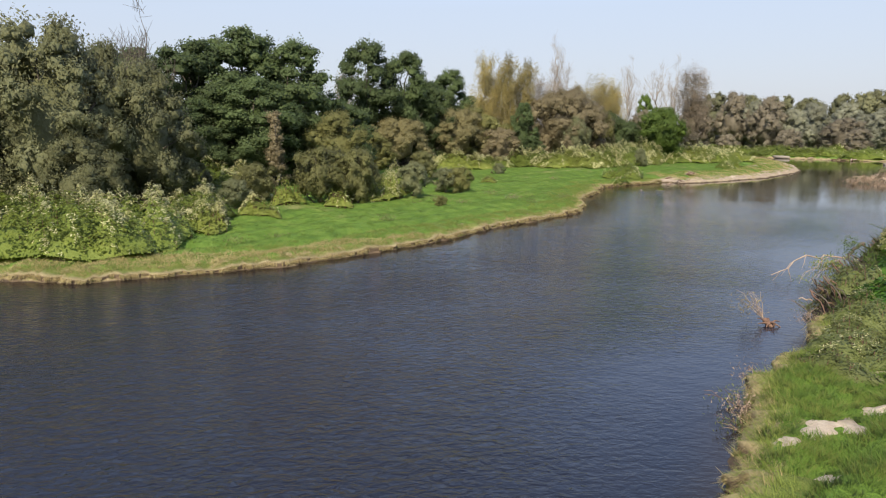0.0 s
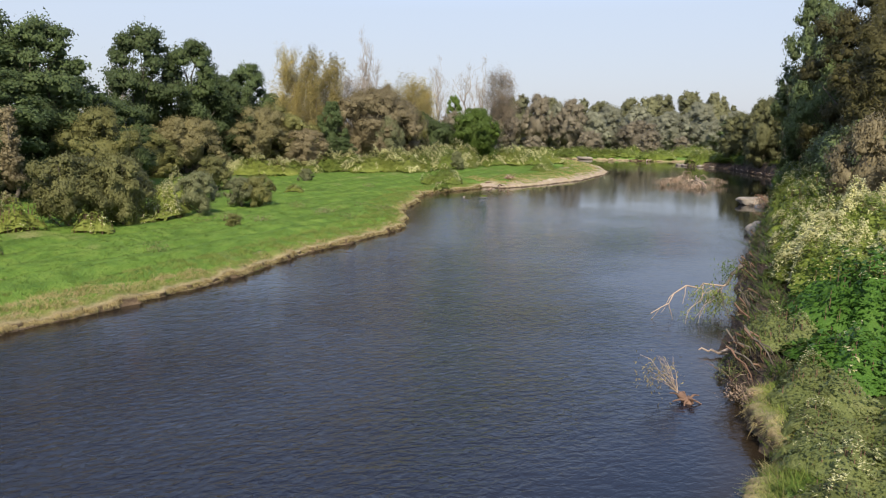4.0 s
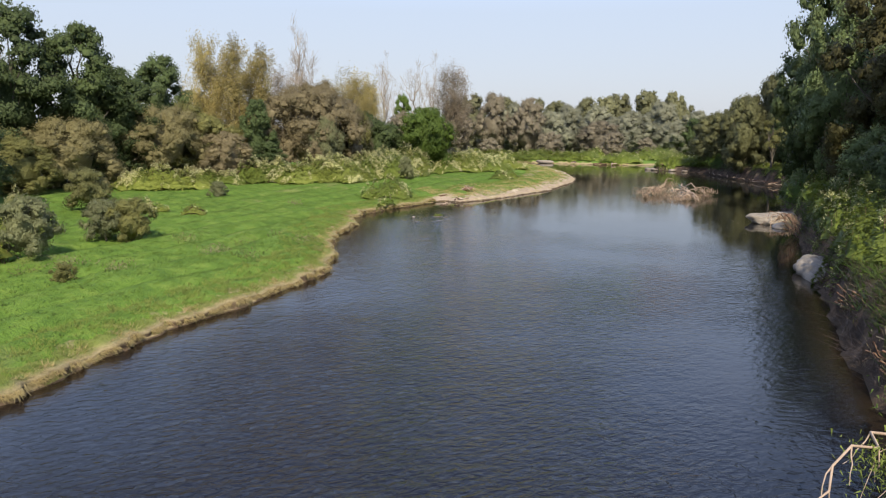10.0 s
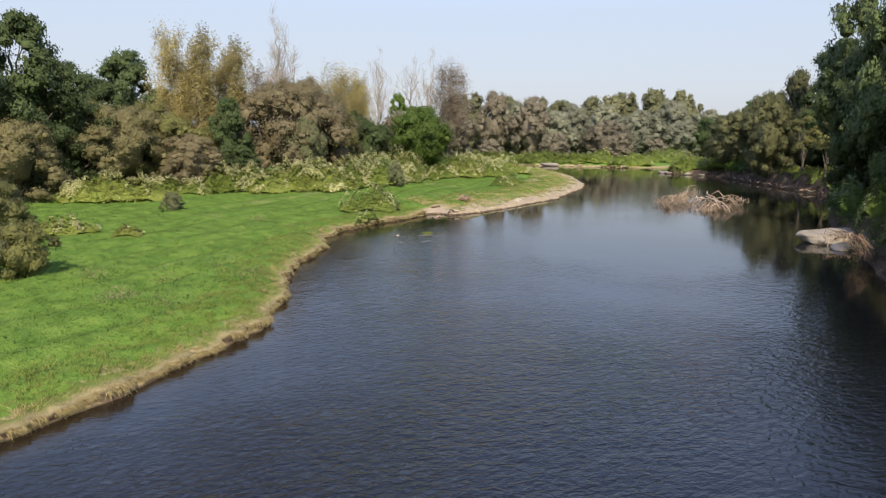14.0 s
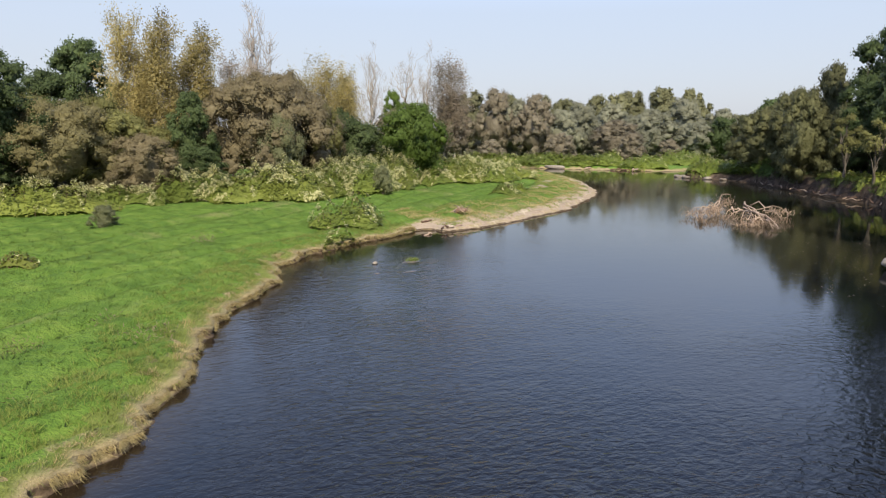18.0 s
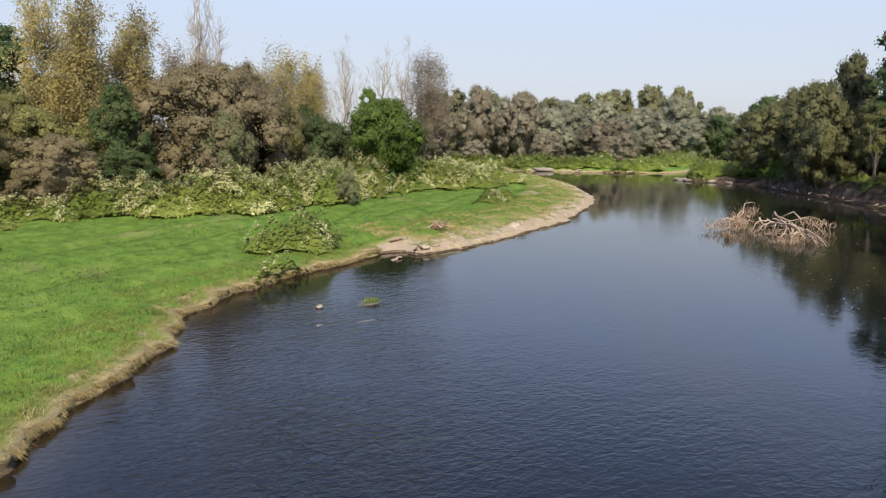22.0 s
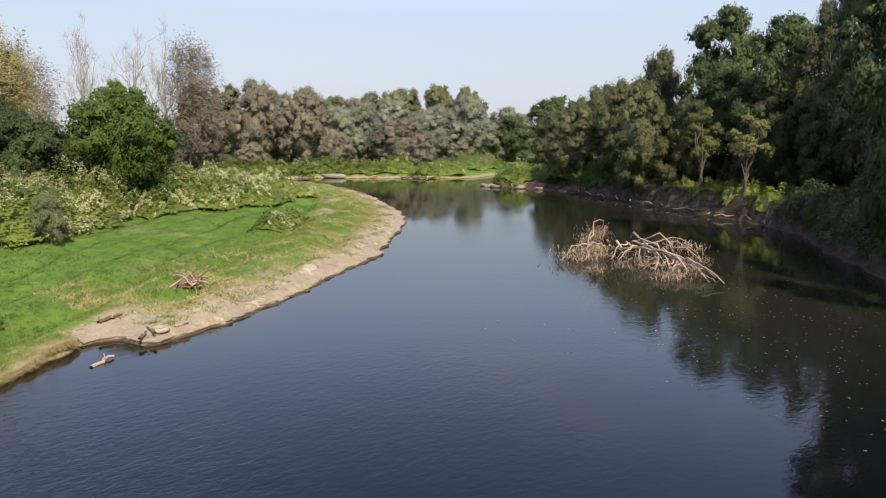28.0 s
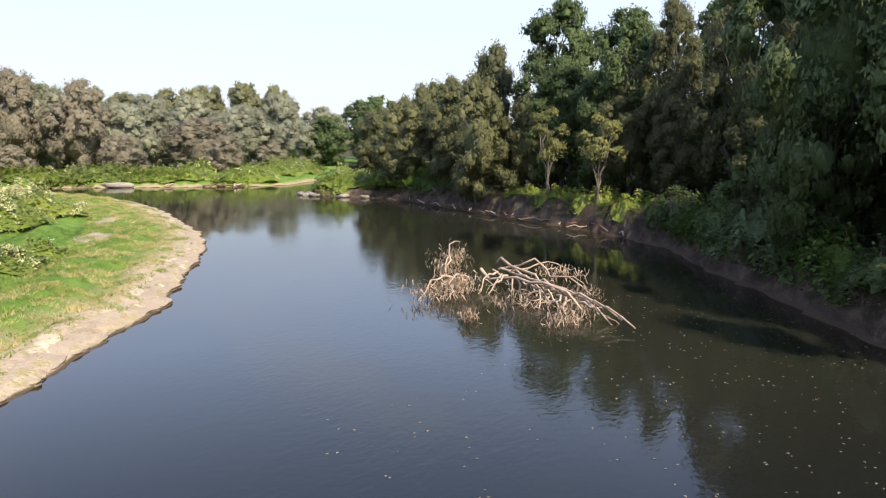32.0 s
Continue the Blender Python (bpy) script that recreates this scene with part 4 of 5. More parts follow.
# ---- knotweed on the left bank ----
WHITE = "white-blossomed knotweed thicket on the river bank"
for k, row in enumerate([(-14.4, 36.2, 4.6, 3.0, 0.1, 2.9), (-26, 35.5, 7, 3.5, 0, 2.8), (-12.6, 40.5, 3.4, 4, 0.4, 2.6), (-11.5, 48, 2.6, 4.5, 0.2, 2.2), (-20, 42, 6, 4, 0, 2.8),
                         (-12.5, 62, 3, 4, 0.2, 2.2), (-16.7, 72.2, 5, 2.4, 0, 2.6), (-13, 66, 4, 3, 0, 2.2), (-40, 34, 8, 6, 0, 2.8)]):
    thicket(*row, WHITE, 3 + k, 0.24, 52, 0.4)
for k, row in enumerate([(-7, 58, 1.5, 1.2, 0, 2.2), (-7.8, 51.2, 1.6, 0.9, 0.1, 1.2), (-2.4, 57.4, 1.2, 0.9, 0, 1.5), (12.4, 83.2, 1.0, 0.8, 0, 0.9), (-9.4, 44.5, 1.3, 1.8, 0.2, 1.7), (1.0, 63.5, 2.0, 1.6, 0, 2.4), (1.6, 74, 2.2, 2.5, 0, 2.2), (9.5, 107, 5.5, 2.5, 0, 2.4), (8.4, 86, 2, 1.5, 0, 1.2), (-0.5, 62, 1.6, 1.2, 0, 1.2)]):
    thicket(*row, "yellow-green knotweed clump with white blossom", 20 + k, 0.24, 54, 0.6, KNOT_YELLOW)
for k, row in enumerate([(22, 114.5, 5, 3, 0.2, 2.6), (30, 115.5, 6, 4.5, 0.2, 3.0), (38, 120, 6, 5, 0.4, 3.3), (43, 125.5, 5, 4.5, 0.6, 3.6), (50.5, 127.5, 4, 2.4, 0.7, 1.7), (55, 131, 4.5, 4.5, 0.7, 3.0), (58, 131, 5, 4, 0.6, 2.4), (63, 137, 4, 5, 0.6, 2.3), (38, 129, 8, 4, 0.3, 2.6), (26, 113.8, 4.5, 3, 0.2, 2.1), (34, 116.6, 4.5, 3, 0.3, 2.3), (41, 121.4, 4, 3, 0.5, 2.2), (15.5, 112.5, 4, 2, 0.1, 1.5)]):
    thicket(*row, WHITE, 30 + k, 0.3, 42, 0.6, (KNOT, KNOT_YELLOW)[k % 2])
for k, row in enumerate([(32.2, 95.4, 3, 2, 0.4, 1.9), (30.6, 88.8, 1.9, 1.3, 0.8, 1.4), (54, 114.6, 2.2, 1.4, 0.6, 1.1), (56.8, 117.2, 1.4, 1, 0, 0.9)]):
    thicket(*row, "low knotweed clump with white blossom on the meadow", 44 + k, 0.28, 48, 0.24)

# ---- far shore ----
for k, row in enumerate([(92, 177, 9, 5, 0.2, 2.2), (98.6, 170.5, 7, 4.4, 2.4, 2.0), (106, 162.6, 6, 3.6, 0.2, 2.0), (82, 184.5, 8, 4.6, 2.7, 2.2), (66, 190, 10, 4.6, 2.9, 2.2), (122, 172, 9, 5, 0.35, 2.6), (40, 198, 14, 6, 0, 2.4), (110, 176, 8, 5, 0.4, 2.6), (88, 178.5, 6, 4, 0.6, 1.6)]):
    thicket(*row, "bright green knotweed on the far shore", 60 + k, 0.42, 20, 0.05)
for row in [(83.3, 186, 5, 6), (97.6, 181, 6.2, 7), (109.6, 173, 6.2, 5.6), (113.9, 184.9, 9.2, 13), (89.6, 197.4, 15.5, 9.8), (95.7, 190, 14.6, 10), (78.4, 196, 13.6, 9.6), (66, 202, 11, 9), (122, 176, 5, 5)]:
    plant("willow", "far_willow", HAZED_BROWN, *row, "grey-brown willow in the far scrub", group="willows on the far shore")
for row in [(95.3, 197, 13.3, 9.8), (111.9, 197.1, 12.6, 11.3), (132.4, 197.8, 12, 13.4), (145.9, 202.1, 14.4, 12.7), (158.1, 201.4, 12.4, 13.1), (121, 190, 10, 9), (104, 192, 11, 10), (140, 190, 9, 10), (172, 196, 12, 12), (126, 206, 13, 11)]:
    plant("willow", "far_willow", HAZED_GREY, *row, "silvery willow in the far wood", group="willows on the far shore")
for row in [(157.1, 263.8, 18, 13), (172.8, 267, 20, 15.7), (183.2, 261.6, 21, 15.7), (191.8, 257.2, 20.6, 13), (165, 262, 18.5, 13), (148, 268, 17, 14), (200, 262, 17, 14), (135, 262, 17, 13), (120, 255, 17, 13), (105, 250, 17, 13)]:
    plant("distant_tree", "far", HAZED_OLIVE, *row, "distant olive-green tree over the willows", group="distant trees")
for row in [(155, 181, 14.4, 11), (166, 178, 14.6, 12), (178, 174, 14, 12), (225.2, 251.2, 17, 18.4), (248, 238, 17, 18), (145, 186, 10, 10)]:
    plant("distant_tree", "far", OAK, *row, "distant dark green broad-leaved tree", group="distant trees")

# ---- right bank woods ----
for row in [(112.9, 143, 9.3, 8), (104.5, 131, 9.8, 8), (103, 123, 11, 7.5), (97.2, 116, 11.6, 6.2), (106.5, 120.5, 14.6, 7.5), (100, 112.5, 9, 6), (122.5, 146, 11.5, 9), (113.7, 135, 12.6, 8), (108, 127, 12, 8), (132, 148, 11, 10), (146, 152, 11, 11)]:
    plant("willow", "far_willow", SHADED_BANK_WILLOW, *row, "grey-green willow leaning over the cut bank", group="willows on the cut bank")
for row in [(105.4, 111.8, 18.6, 9), (101, 109, 12.4, 7), (99.4, 102.3, 16.1, 8), (108, 104, 16, 9), (106, 96, 17, 9), (101, 88, 18, 9), (112, 112, 15, 9)]:
    plant("oak", "oak", OAK, *row, "tall dark oak above the shaded bank", group="oaks")
for row in [(97.8, 97.7, 16.2, 6), (93.5, 90.5, 17.4, 7.5), (92.5, 86, 18, 7), (97, 100.5, 10.4, 6), (94.4, 95, 8.8, 5.4), (90, 88, 9.6, 5.4)]:
    plant("willow", "big_willow", SHADE_WILLOW, *row, "tall shaded willow on the cut bank", group="willows on the cut bank")
for row in [(82, 80, 14.6, 7), (84.5, 83, 9.2, 6.5), (77, 76, 13, 7), (72, 71, 12, 7), (88, 78, 17, 9), (80, 70, 17, 9), (94, 78, 17, 9)]:
    plant("alder", "oak", ALDER, *row, "dark leafy alder close to the water", group="alders")
for row in [(94.4, 106.8, 7.6, 4.2), (92.2, 101, 6.9, 4.2)]:
    plant("sapling", "sapling", WILLOW_OLIVE, *row, "slender sunlit sapling on the bank's edge", group="saplings")
for row in [(66, 64.8, 20, 11), (58.5, 53, 15.5, 10), (50, 46.5, 14, 9), (65, 58, 19, 11), (72, 66, 21, 11)]:
    plant("willow", "big_willow", BIG_WILLOW, *row, "big golden-green willow on the cut bank", group="willows on the cut bank")
for row in [(76.3, 82.4, 22, 8.5), (72.5, 76, 19, 8)]:
    plant("oak", "oak", ALDER, *row, "dark tree hanging over the rock slabs", group="oaks")

# ---- thickets on the cut bank and its undergrowth ----
FRESH_KNOT = leaf_mat("lush_knotweed_leaf", (0.05, 0.12, 0.016), (0.085, 0.185, 0.026), (0.15, 0.26, 0.045))
SCRUB = leaf_mat("scrub_leaf", (0.1, 0.125, 0.035), (0.165, 0.19, 0.06), (0.26, 0.27, 0.12))
for k, row in enumerate([(28.5, 29.2, 2.9, 2.2, 0.8, 2.0), (31.9, 33.4, 3.0, 2.2, 0.8, 1.9), (36.5, 38.8, 3.4, 2.2, 0.8, 2.0), (32.6, 28.2, 3.4, 3, 0.7, 2.7), (36, 35.5, 4, 3, 0.7, 2.8)]):
    thicket(*row, "tall knotweed covered in cream-white blossom", 80 + k, 0.2, 95, 2.4, over=1.6)
for k, row in enumerate([(26.2, 25.2, 2.4, 2.3, 0.7, 2.2), (28.5, 24.5, 3, 3, 0.7, 2.4), (25.4, 20.8, 2.4, 2.4, 0.5, 1.5), (22.9, 22.6, 1.4, 1.8, 0.6, 1.3)]):
    thicket(*row, "bright green leafy knotweed on the grassy bank", 90 + k, 0.22, 90, 0.01, FRESH_KNOT)
for k, row in enumerate([(20.9, 21.6, 1.7, 1.2, 0.9, 0.85), (21.9, 19.2, 1.3, 1.7, 0.3, 0.75), (22.6, 25.4, 1.2, 1.5, 0.8, 1.0), (19.7, 20, 0.9, 1.1, 0.8, 0.5), (18.6, 18.6, 1.1, 1.5, 0.6, 0.7), (19.8, 17.6, 1.5, 1.6, 0.4, 0.8), (17.3, 16.9, 0.7, 1.1, 0.6, 0.5), (21, 17.2, 1.5, 1.7, 0.2, 0.9)]):
    thicket(*row, "low grey-green scrub at the water's edge", 95 + k, 0.12, 170, 0.05, SCRUB, "low scrub")
for k, row in enumerate([(43.5, 47.5, 4, 2.8, 0.8, 2.4), (50.5, 54.5, 4, 2.8, 0.8, 2.3), (57.5, 62, 4, 2.6, 0.8, 2.2), (64.5, 69.5, 4, 2.6, 0.8, 2.2)]):
    thicket(*row, "shaded knotweed hanging over the cut bank", 100 + k, 0.24, 60, 0.12)
for k, row in enumerate([(70, 77.6, 3.6, 2.2, 0.7, 2.2), (74.6, 81.6, 3.4, 2.2, 0.7, 2.2), (79.4, 85.4, 3.4, 2.2, 0.7, 2.4), (84, 88.8, 3.4, 2, 0.6, 2.2), (88.6, 92.4, 3, 1.8, 0.8, 2.0), (66, 74.2, 3.4, 2, 0.75, 2.0), (81.8, 88.2, 2.6, 1.2, 0.55, 1.5), (86.6, 91.4, 2.6, 1.2, 0.8, 1.5), (76.8, 84, 2.6, 1.2, 0.65, 1.4), (103, 128, 3, 7, 0.2, 2), (99.5, 118, 2.6, 6, 0.3, 2)]):
    thicket(row[0] - 0.8, row[1] + 0.9, *row[2:], "dark green undergrowth hanging over the cut bank", 110 + k, 0.26, 52, 0.0, (ALDER, GREEN)[k % 2], "bank undergrowth", over=0.85)
for k, row in enumerate([(91.8, 97.6, 1.3, 2.2, 0.4, 1.2), (93.6, 101.6, 1.4, 2.4, 0.35, 1.3), (95.2, 105.8, 1.3, 2.2, 0.35, 1.2), (96.8, 110.2, 1.2, 2.0, 0.35, 1.0)]):
    thicket(*row, "sunlit yellow-green knotweed along the cut bank", 120 + k, 0.3, 46, 0.06, KNOT_YELLOW, over=1.0)
for k, row in enumerate([(102.4, 140.5, 3, 3.4, 0.2, 2.1), (105.6, 136, 3, 4, 0.2, 2), (107, 142.5, 4, 2.4, 0.4, 1.8)]):
    thicket(*row, "bright green knotweed at the bank's tip", 126 + k, 0.34, 34, 0.1)
for row in [(93, 89, 7, 6), (90, 86.5, 6.5, 6), (97, 94, 6.5, 6), (100, 99, 7, 6), (102, 106, 7, 6), (103, 114, 7, 6), (86, 84, 6.5, 6), (80, 80, 6, 6), (74, 75, 6, 6), (69, 70, 6, 6), (62, 63, 6, 6), (54.5, 54.5, 6, 6), (47, 46, 6, 6), (106, 121, 7, 7)]:
    plant("undergrowth_bush", "under", ALDER, *row, "dark shaded bush under the bank's trees", "shrub", "undergrowth bushes")
plant("shrub", "shrub", WILLOW_BROWN, 42, 40.5, 6.5, 5, "tawny tall shrub behind the knotweed", "shrub")

# ---- grass ----
rng = np.random.default_rng(5)


def scatter(n, x0, x1, y0, y1, test):
    x, y = rng.uniform(x0, x1, n), rng.uniform(y0, y1, n)
    z, d, bank, wild = land(x, y)
    ok = test(x, y, d, bank, wild)
    return x[ok], y[ok]


def left_side(x, y):
    return y > 30 + np.clip((x - 10) * 0.75, 0, 200)


def stuff(name, me, label):
    return tagged(new(name, me), label, "grass", kind="stuff")


gx, gy = scatter(230000, -18, 75, 30, 128, lambda x, y, d, b, w: (d > 0.25 * b + 0.2) & (d < 34) & left_side(x, y) & ((d > b * 0.9) | (np.random.default_rng(1).random(len(x)) < 0.25)))
stuff("meadow_grass", blades("meadow_grass", gx, gy, 0.1, 0.024, rng, GRASS, 1.2, 3), "short bright green grass of the river meadow")


def along_shore(first, last, n, depth):
    """Random places on the land side of a stretch of the shore, denser towards the water."""
    a, e = SHORE[first:last], SHORE[first + 1:last + 1]
    long = np.hypot(*(e - a).T)
    k = rng.choice(len(a), n, p=long / long.sum())
    way = (e - a)[k] / long[k, None]
    p = a[k] + (e - a)[k] * rng.random((n, 1)) + np.stack([-way[:, 1], way[:, 0]], 1) * (depth * rng.random(n) ** 1.5)[:, None]
    d = land(p[:, 0], p[:, 1])[1]
    return p[:, 0], p[:, 1], d


ONE, TWO = len(LEFT_SHORE), len(LEFT_SHORE) + len(SPIT_SHORE)
gx, gy, gd = along_shore(3, ONE, 52000, 3.2)
ok = (gd > 0.5) & (gd < 0.6 + 1.8 * np.clip((47 - gy) / 10, 0, 1) + 0.4 * wobble(gx, gy, 4, 2)) & (wobble(gx, gy, 1.3, 6) > -0.55)
stuff("dry_fringe", blades("dry_fringe", gx[ok], gy[ok], 0.14, 0.014, rng, DRY, 0.9), "dry straw-coloured grass along the meadow's edge")
gx, gy, gd = along_shore(3, ONE, 30000, 3.5)
ok = (gd > 0.1) & (wobble(gx, gy, 2.3, 9) > -0.1)
stuff("edge_grass", blades("edge_grass", gx[ok], gy[ok], 0.15, 0.014, rng, RUSH, 0.9, 3), "yellow-green grass along the meadow's edge")
gx, gy, gd = along_shore(ONE, ONE + 15, 60000, 7.5)
ok = (gd > 0.8) & (wobble(gx, gy, 4.2, 7) + 0.7 * wobble(gx, gy, 1.6, 3) > 0.34 - 0.16 * np.clip(gd - 2.4, 0, 6))
stuff("spit_grass", blades("spit_grass", gx[ok], gy[ok], 0.13, 0.024, rng, RUSH, 1.0, 2), "yellow-green grass in patches on the sandy spit")

gx, gy, gd = along_shore(ONE, ONE + 15, 60000, 9.0)
ok = (gd > 1.6) & (gd < 7.5) & (wobble(gx, gy, 5.1, 2) + 0.7 * wobble(gx, gy, 1.9, 6) > 0.02 + 0.11 * np.abs(gd - 4.2))
stuff("spit_straw", blades("spit_straw", gx[ok], gy[ok], 0.13, 0.018, rng, DRY, 1.0, 3), "bleached dry grass between the mud and the meadow")


# ---- the cut edge of the banks ----
def edge_material(name, top_a, top_b, earth_a, earth_b, grassy=True):
    """Turf on top, bare earth on the face, a dark foot."""
    m, n, l, p = shader(name)
    down = n.new("ShaderNodeAttribute")
    down.attribute_name = "down"
    mid, fine = noise_tex(n, l, 1.6, 5), noise_tex(n, l, 14.0, 4, 0.7)
    green = ramp(n, ((0.35, (0.1, 0.14, 0.024)), (0.65, (0.19, 0.22, 0.05))))
    l.new(mid.outputs["Fac"], green.inputs["Fac"])
    turf, earth = ramp(n, ((0.32, top_a), (0.68, top_b))), ramp(n, ((0.3, earth_a), (0.7, earth_b)))
    blend = mix_rgb(n, l, 0.5, mid.outputs["Fac"], fine.outputs["Fac"])
    l.new(blend, turf.inputs["Fac"])
    l.new(blend, earth.inputs["Fac"])

    def step(lo, hi):
        r = n.new("ShaderNodeMapRange")
        r.interpolation_type = "SMOOTHSTEP"
        l.new(down.outputs["Fac"], r.inputs["Value"])
        r.inputs["From Min"].default_value, r.inputs["From Max"].default_value = lo, hi
        return r.outputs[0]

    top = mix_rgb(n, l, step(0.2, 0.42), green.outputs["Color"], turf.outputs["Color"]) if grassy else turf.outputs["Color"]
    col = mix_rgb(n, l, step(0.42, 0.6), top, earth.outputs["Color"])
    l.new(mix_rgb(n, l, step(0.8, 0.95), col, (0.04, 0.028, 0.018)), p.inputs["Base Color"])
    p.inputs["Roughness"].default_value = 0.9
    p.inputs["Specular IOR Level"].default_value = 0.25
    bp = n.new("ShaderNodeBump")
    bp.inputs["Strength"].default_value, bp.inputs["Distance"].default_value = 0.9, 0.08
    l.new(fine.outputs["Fac"], bp.inputs["Height"])
    l.new(bp.outputs["Normal"], p.inputs["Normal"])
    return m


def water_line(first, last, gap):
    """Places along the real water's edge of a stretch of the shore, and the ways that lead inland."""
    a = SHORE[first:last + 1]
    long = np.concatenate([[0], np.cumsum(np.hypot(*np.diff(a, axis=0).T))])
    at = np.arange(0, long[-1], gap)
    p = np.stack([np.interp(at, long, a[:, 0]), np.interp(at, long, a[:, 1])], 1)
    for _ in range(5):
        way = unit(np.gradient(p, axis=0))
        soft = np.stack([np.convolve(np.pad(way[:, k], 6, mode="edge"), np.ones(13) / 13, "valid") for k in range(2)], 1)
        inland = unit(np.stack([-soft[:, 1], soft[:, 0]], 1))
        p = p - inland * (0.8 * np.clip(land(p[:, 0], p[:, 1])[1], -1.5, 1.5))[:, None]
    return p, inland, at


def cut_edge(name, first, last, height, material, label, gap=0.22, ragged=1.0):
    """A low undercut bank: a ragged turf lip over a small earth face."""
    p, inland, at = water_line(first, last, gap)
    px, py = p.T
    bulge = ragged * (0.2 * wobble(px, py, 4.1, first) + 0.16 * wobble(px, py, 1.7, 2.0) + 0.06 * rng.normal(size=len(p)))
    tall = height * (1 + 0.4 * wobble(px, py, 6.3, first + 2.0) + 0.25 * wobble(px, py, 2.2, 5.0) + 0.08 * rng.normal(size=len(p)))
    rows, down = [], (0.0, 0.12, 0.25, 0.35, 0.45, 0.58, 0.7, 0.85, 1.0)
    for o, k, swing in ((1.5, None, 0), (0.95, 1.02, 0.3), (0.5, 1.06, 0.8), (0.22, 1.0, 1), (0.05, 0.88, 1), (0.03, 0.62, 1), (0.1, 0.35, 0.8), (0.06, 0.05, 0.5), (-0.15, -0.4, 0.2)):
        q = p + inland * (o - swing * bulge)[:, None]
        z = mesh_z(q[:, 0], q[:, 1]) - 0.03 if k is None else tall * k
        if k and k > 1:
            z = np.maximum(z, mesh_z(q[:, 0], q[:, 1]) + 0.01)
        rows.append(np.concatenate([q, np.broadcast_to(z, (len(q),))[:, None]], 1))
    many = len(p)
    k, j = np.meshgrid(np.arange(len(rows) - 1), np.arange(many - 1), indexing="ij")
    faces = np.stack([k * many + j, (k + 1) * many + j, (k + 1) * many + j + 1, k * many + j + 1], -1).reshape(-1, 4)
    me = mesh_of(name, np.concatenate(rows), faces, material, smooth=True)
    tone = me.attributes.new("down", "FLOAT", "POINT")
    tone.data.foreach_set("value", np.repeat(down, many).astype(np.float32))
    tagged(new(name, me), label, kind="structure")
    return rows, inland


def lip_grass(name, rows, inland, count, length, width, material, label, keep):
    """Grass that leans out over the lip and hangs down its face."""
    many = len(inland)
    j, s = rng.integers(0, many - 1, count), rng.random(count)
    k = rng.random(count) ** 0.8 * 4.4 + 1
    lo, u = k.astype(int), (k % 1)[:, None]
    grid = np.stack(rows)
    one = grid[lo, j] + u * (grid[lo + 1, j] - grid[lo, j])
    two = grid[lo, j + 1] + u * (grid[lo + 1, j + 1] - grid[lo, j + 1])
    root = one + (two - one) * s[:, None]
    ok = keep(root[:, 0], root[:, 1], k)
    root, j, k = root[ok], j[ok], k[ok]
    n = len(root)
    out = np.concatenate([-inland[j], np.zeros((n, 1))], 1)
    reach = length * rng.uniform(0.5, 1.4, n)
    fall = np.clip((k - 1.6) / 2.4, 0, 1)
    tip = root + out * (reach * (0.25 + 0.45 * fall))[:, None] + rng.normal(size=(n, 3)) * (0.3 * reach)[:, None] + np.array([0, 0, 1.0]) * (reach * (0.75 - 1.35 * fall))[:, None]
    ang = rng.random(n) * 2 * np.pi
    side = np.stack([np.cos(ang), np.sin(ang), np.zeros(n)], 1) * (width * rng.uniform(0.7, 1.4, n))[:, None]
    corners = np.stack([root - side - (0, 0, 0.02), root + side - (0, 0, 0.02), tip], 1).reshape(-1, 3)
    stuff(name, leaf_mesh(name, corners, material, out * 0.6 * fall[:, None] + (0, 0, 1.0)), label)


TURF_EDGE = edge_material("turf_edge", (0.2, 0.16, 0.075), (0.38, 0.31, 0.165), (0.1, 0.07, 0.045), (0.24, 0.17, 0.105))
MUD_EDGE = edge_material("mud_edge", (0.26, 0.2, 0.14), (0.44, 0.35, 0.255), (0.13, 0.1, 0.07), (0.28, 0.215, 0.15), False)
rows, inland = cut_edge("bank_edge_meadow", 3, ONE, 0.36, TURF_EDGE, "undercut earthy edge of the meadow bank with dry turf", 0.22, 0.75)
lip_grass("overhanging_straw", rows, inland, 80000, 0.19, 0.01, DRY, "straw-coloured grass hanging over the meadow's cut edge", lambda x, y, k: (k > 2.4 + 1.0 * wobble(x, y, 3.0, 4)) & (wobble(x, y, 1.7, 6) + 0.5 * wobble(x, y, 0.7, 2) > -0.35))
lip_grass("overhanging_grass", rows, inland, 40000, 0.17, 0.011, RUSH, "yellow-green grass along the meadow's cut edge", lambda x, y, k: (k < 3.0 + 1.4 * wobble(x, y, 3.0, 4)))
rows, inland = cut_edge("bank_edge_spit", ONE, ONE + 15, 0.15, MUD_EDGE, "low crumbling mud edge of the spit", 0.22, 0.35)
rows, inland = cut_edge("bank_edge_low", FIRST_RIGHT + 24, FIRST_RIGHT + 30, 0.6, TURF_EDGE, "undercut earthy edge of the low grassy bank", 0.12)
lip_grass("low_bank_straw", rows, inland, 16000, 0.24, 0.008, DRY, "straw-coloured grass hanging over the low bank's edge", lambda x, y, k: (k > 1.8) & (wobble(x, y, 1.1, 6) > 0.0))
lip_grass("low_bank_grass", rows, inland, 30000, 0.26, 0.009, RUSH, "yellow-green grass leaning over the low bank's edge", lambda x, y, k: (k < 3.6))
SANDS = [(14.5, 12.8, 0.75, 0.4, 0.3), (15.4, 12.9, 0.55, 0.4, 1.2), (13.3, 12.0, 0.45, 0.3, 0.7), (19.6, 19.0, 0.4, 0.7, 0.5), (18.2, 17.4, 0.35, 0.9, 0.5), (13.1, 10.2, 0.7, 0.3, 0.4), (16.6, 14, 0.5, 0.3, 0.2)]


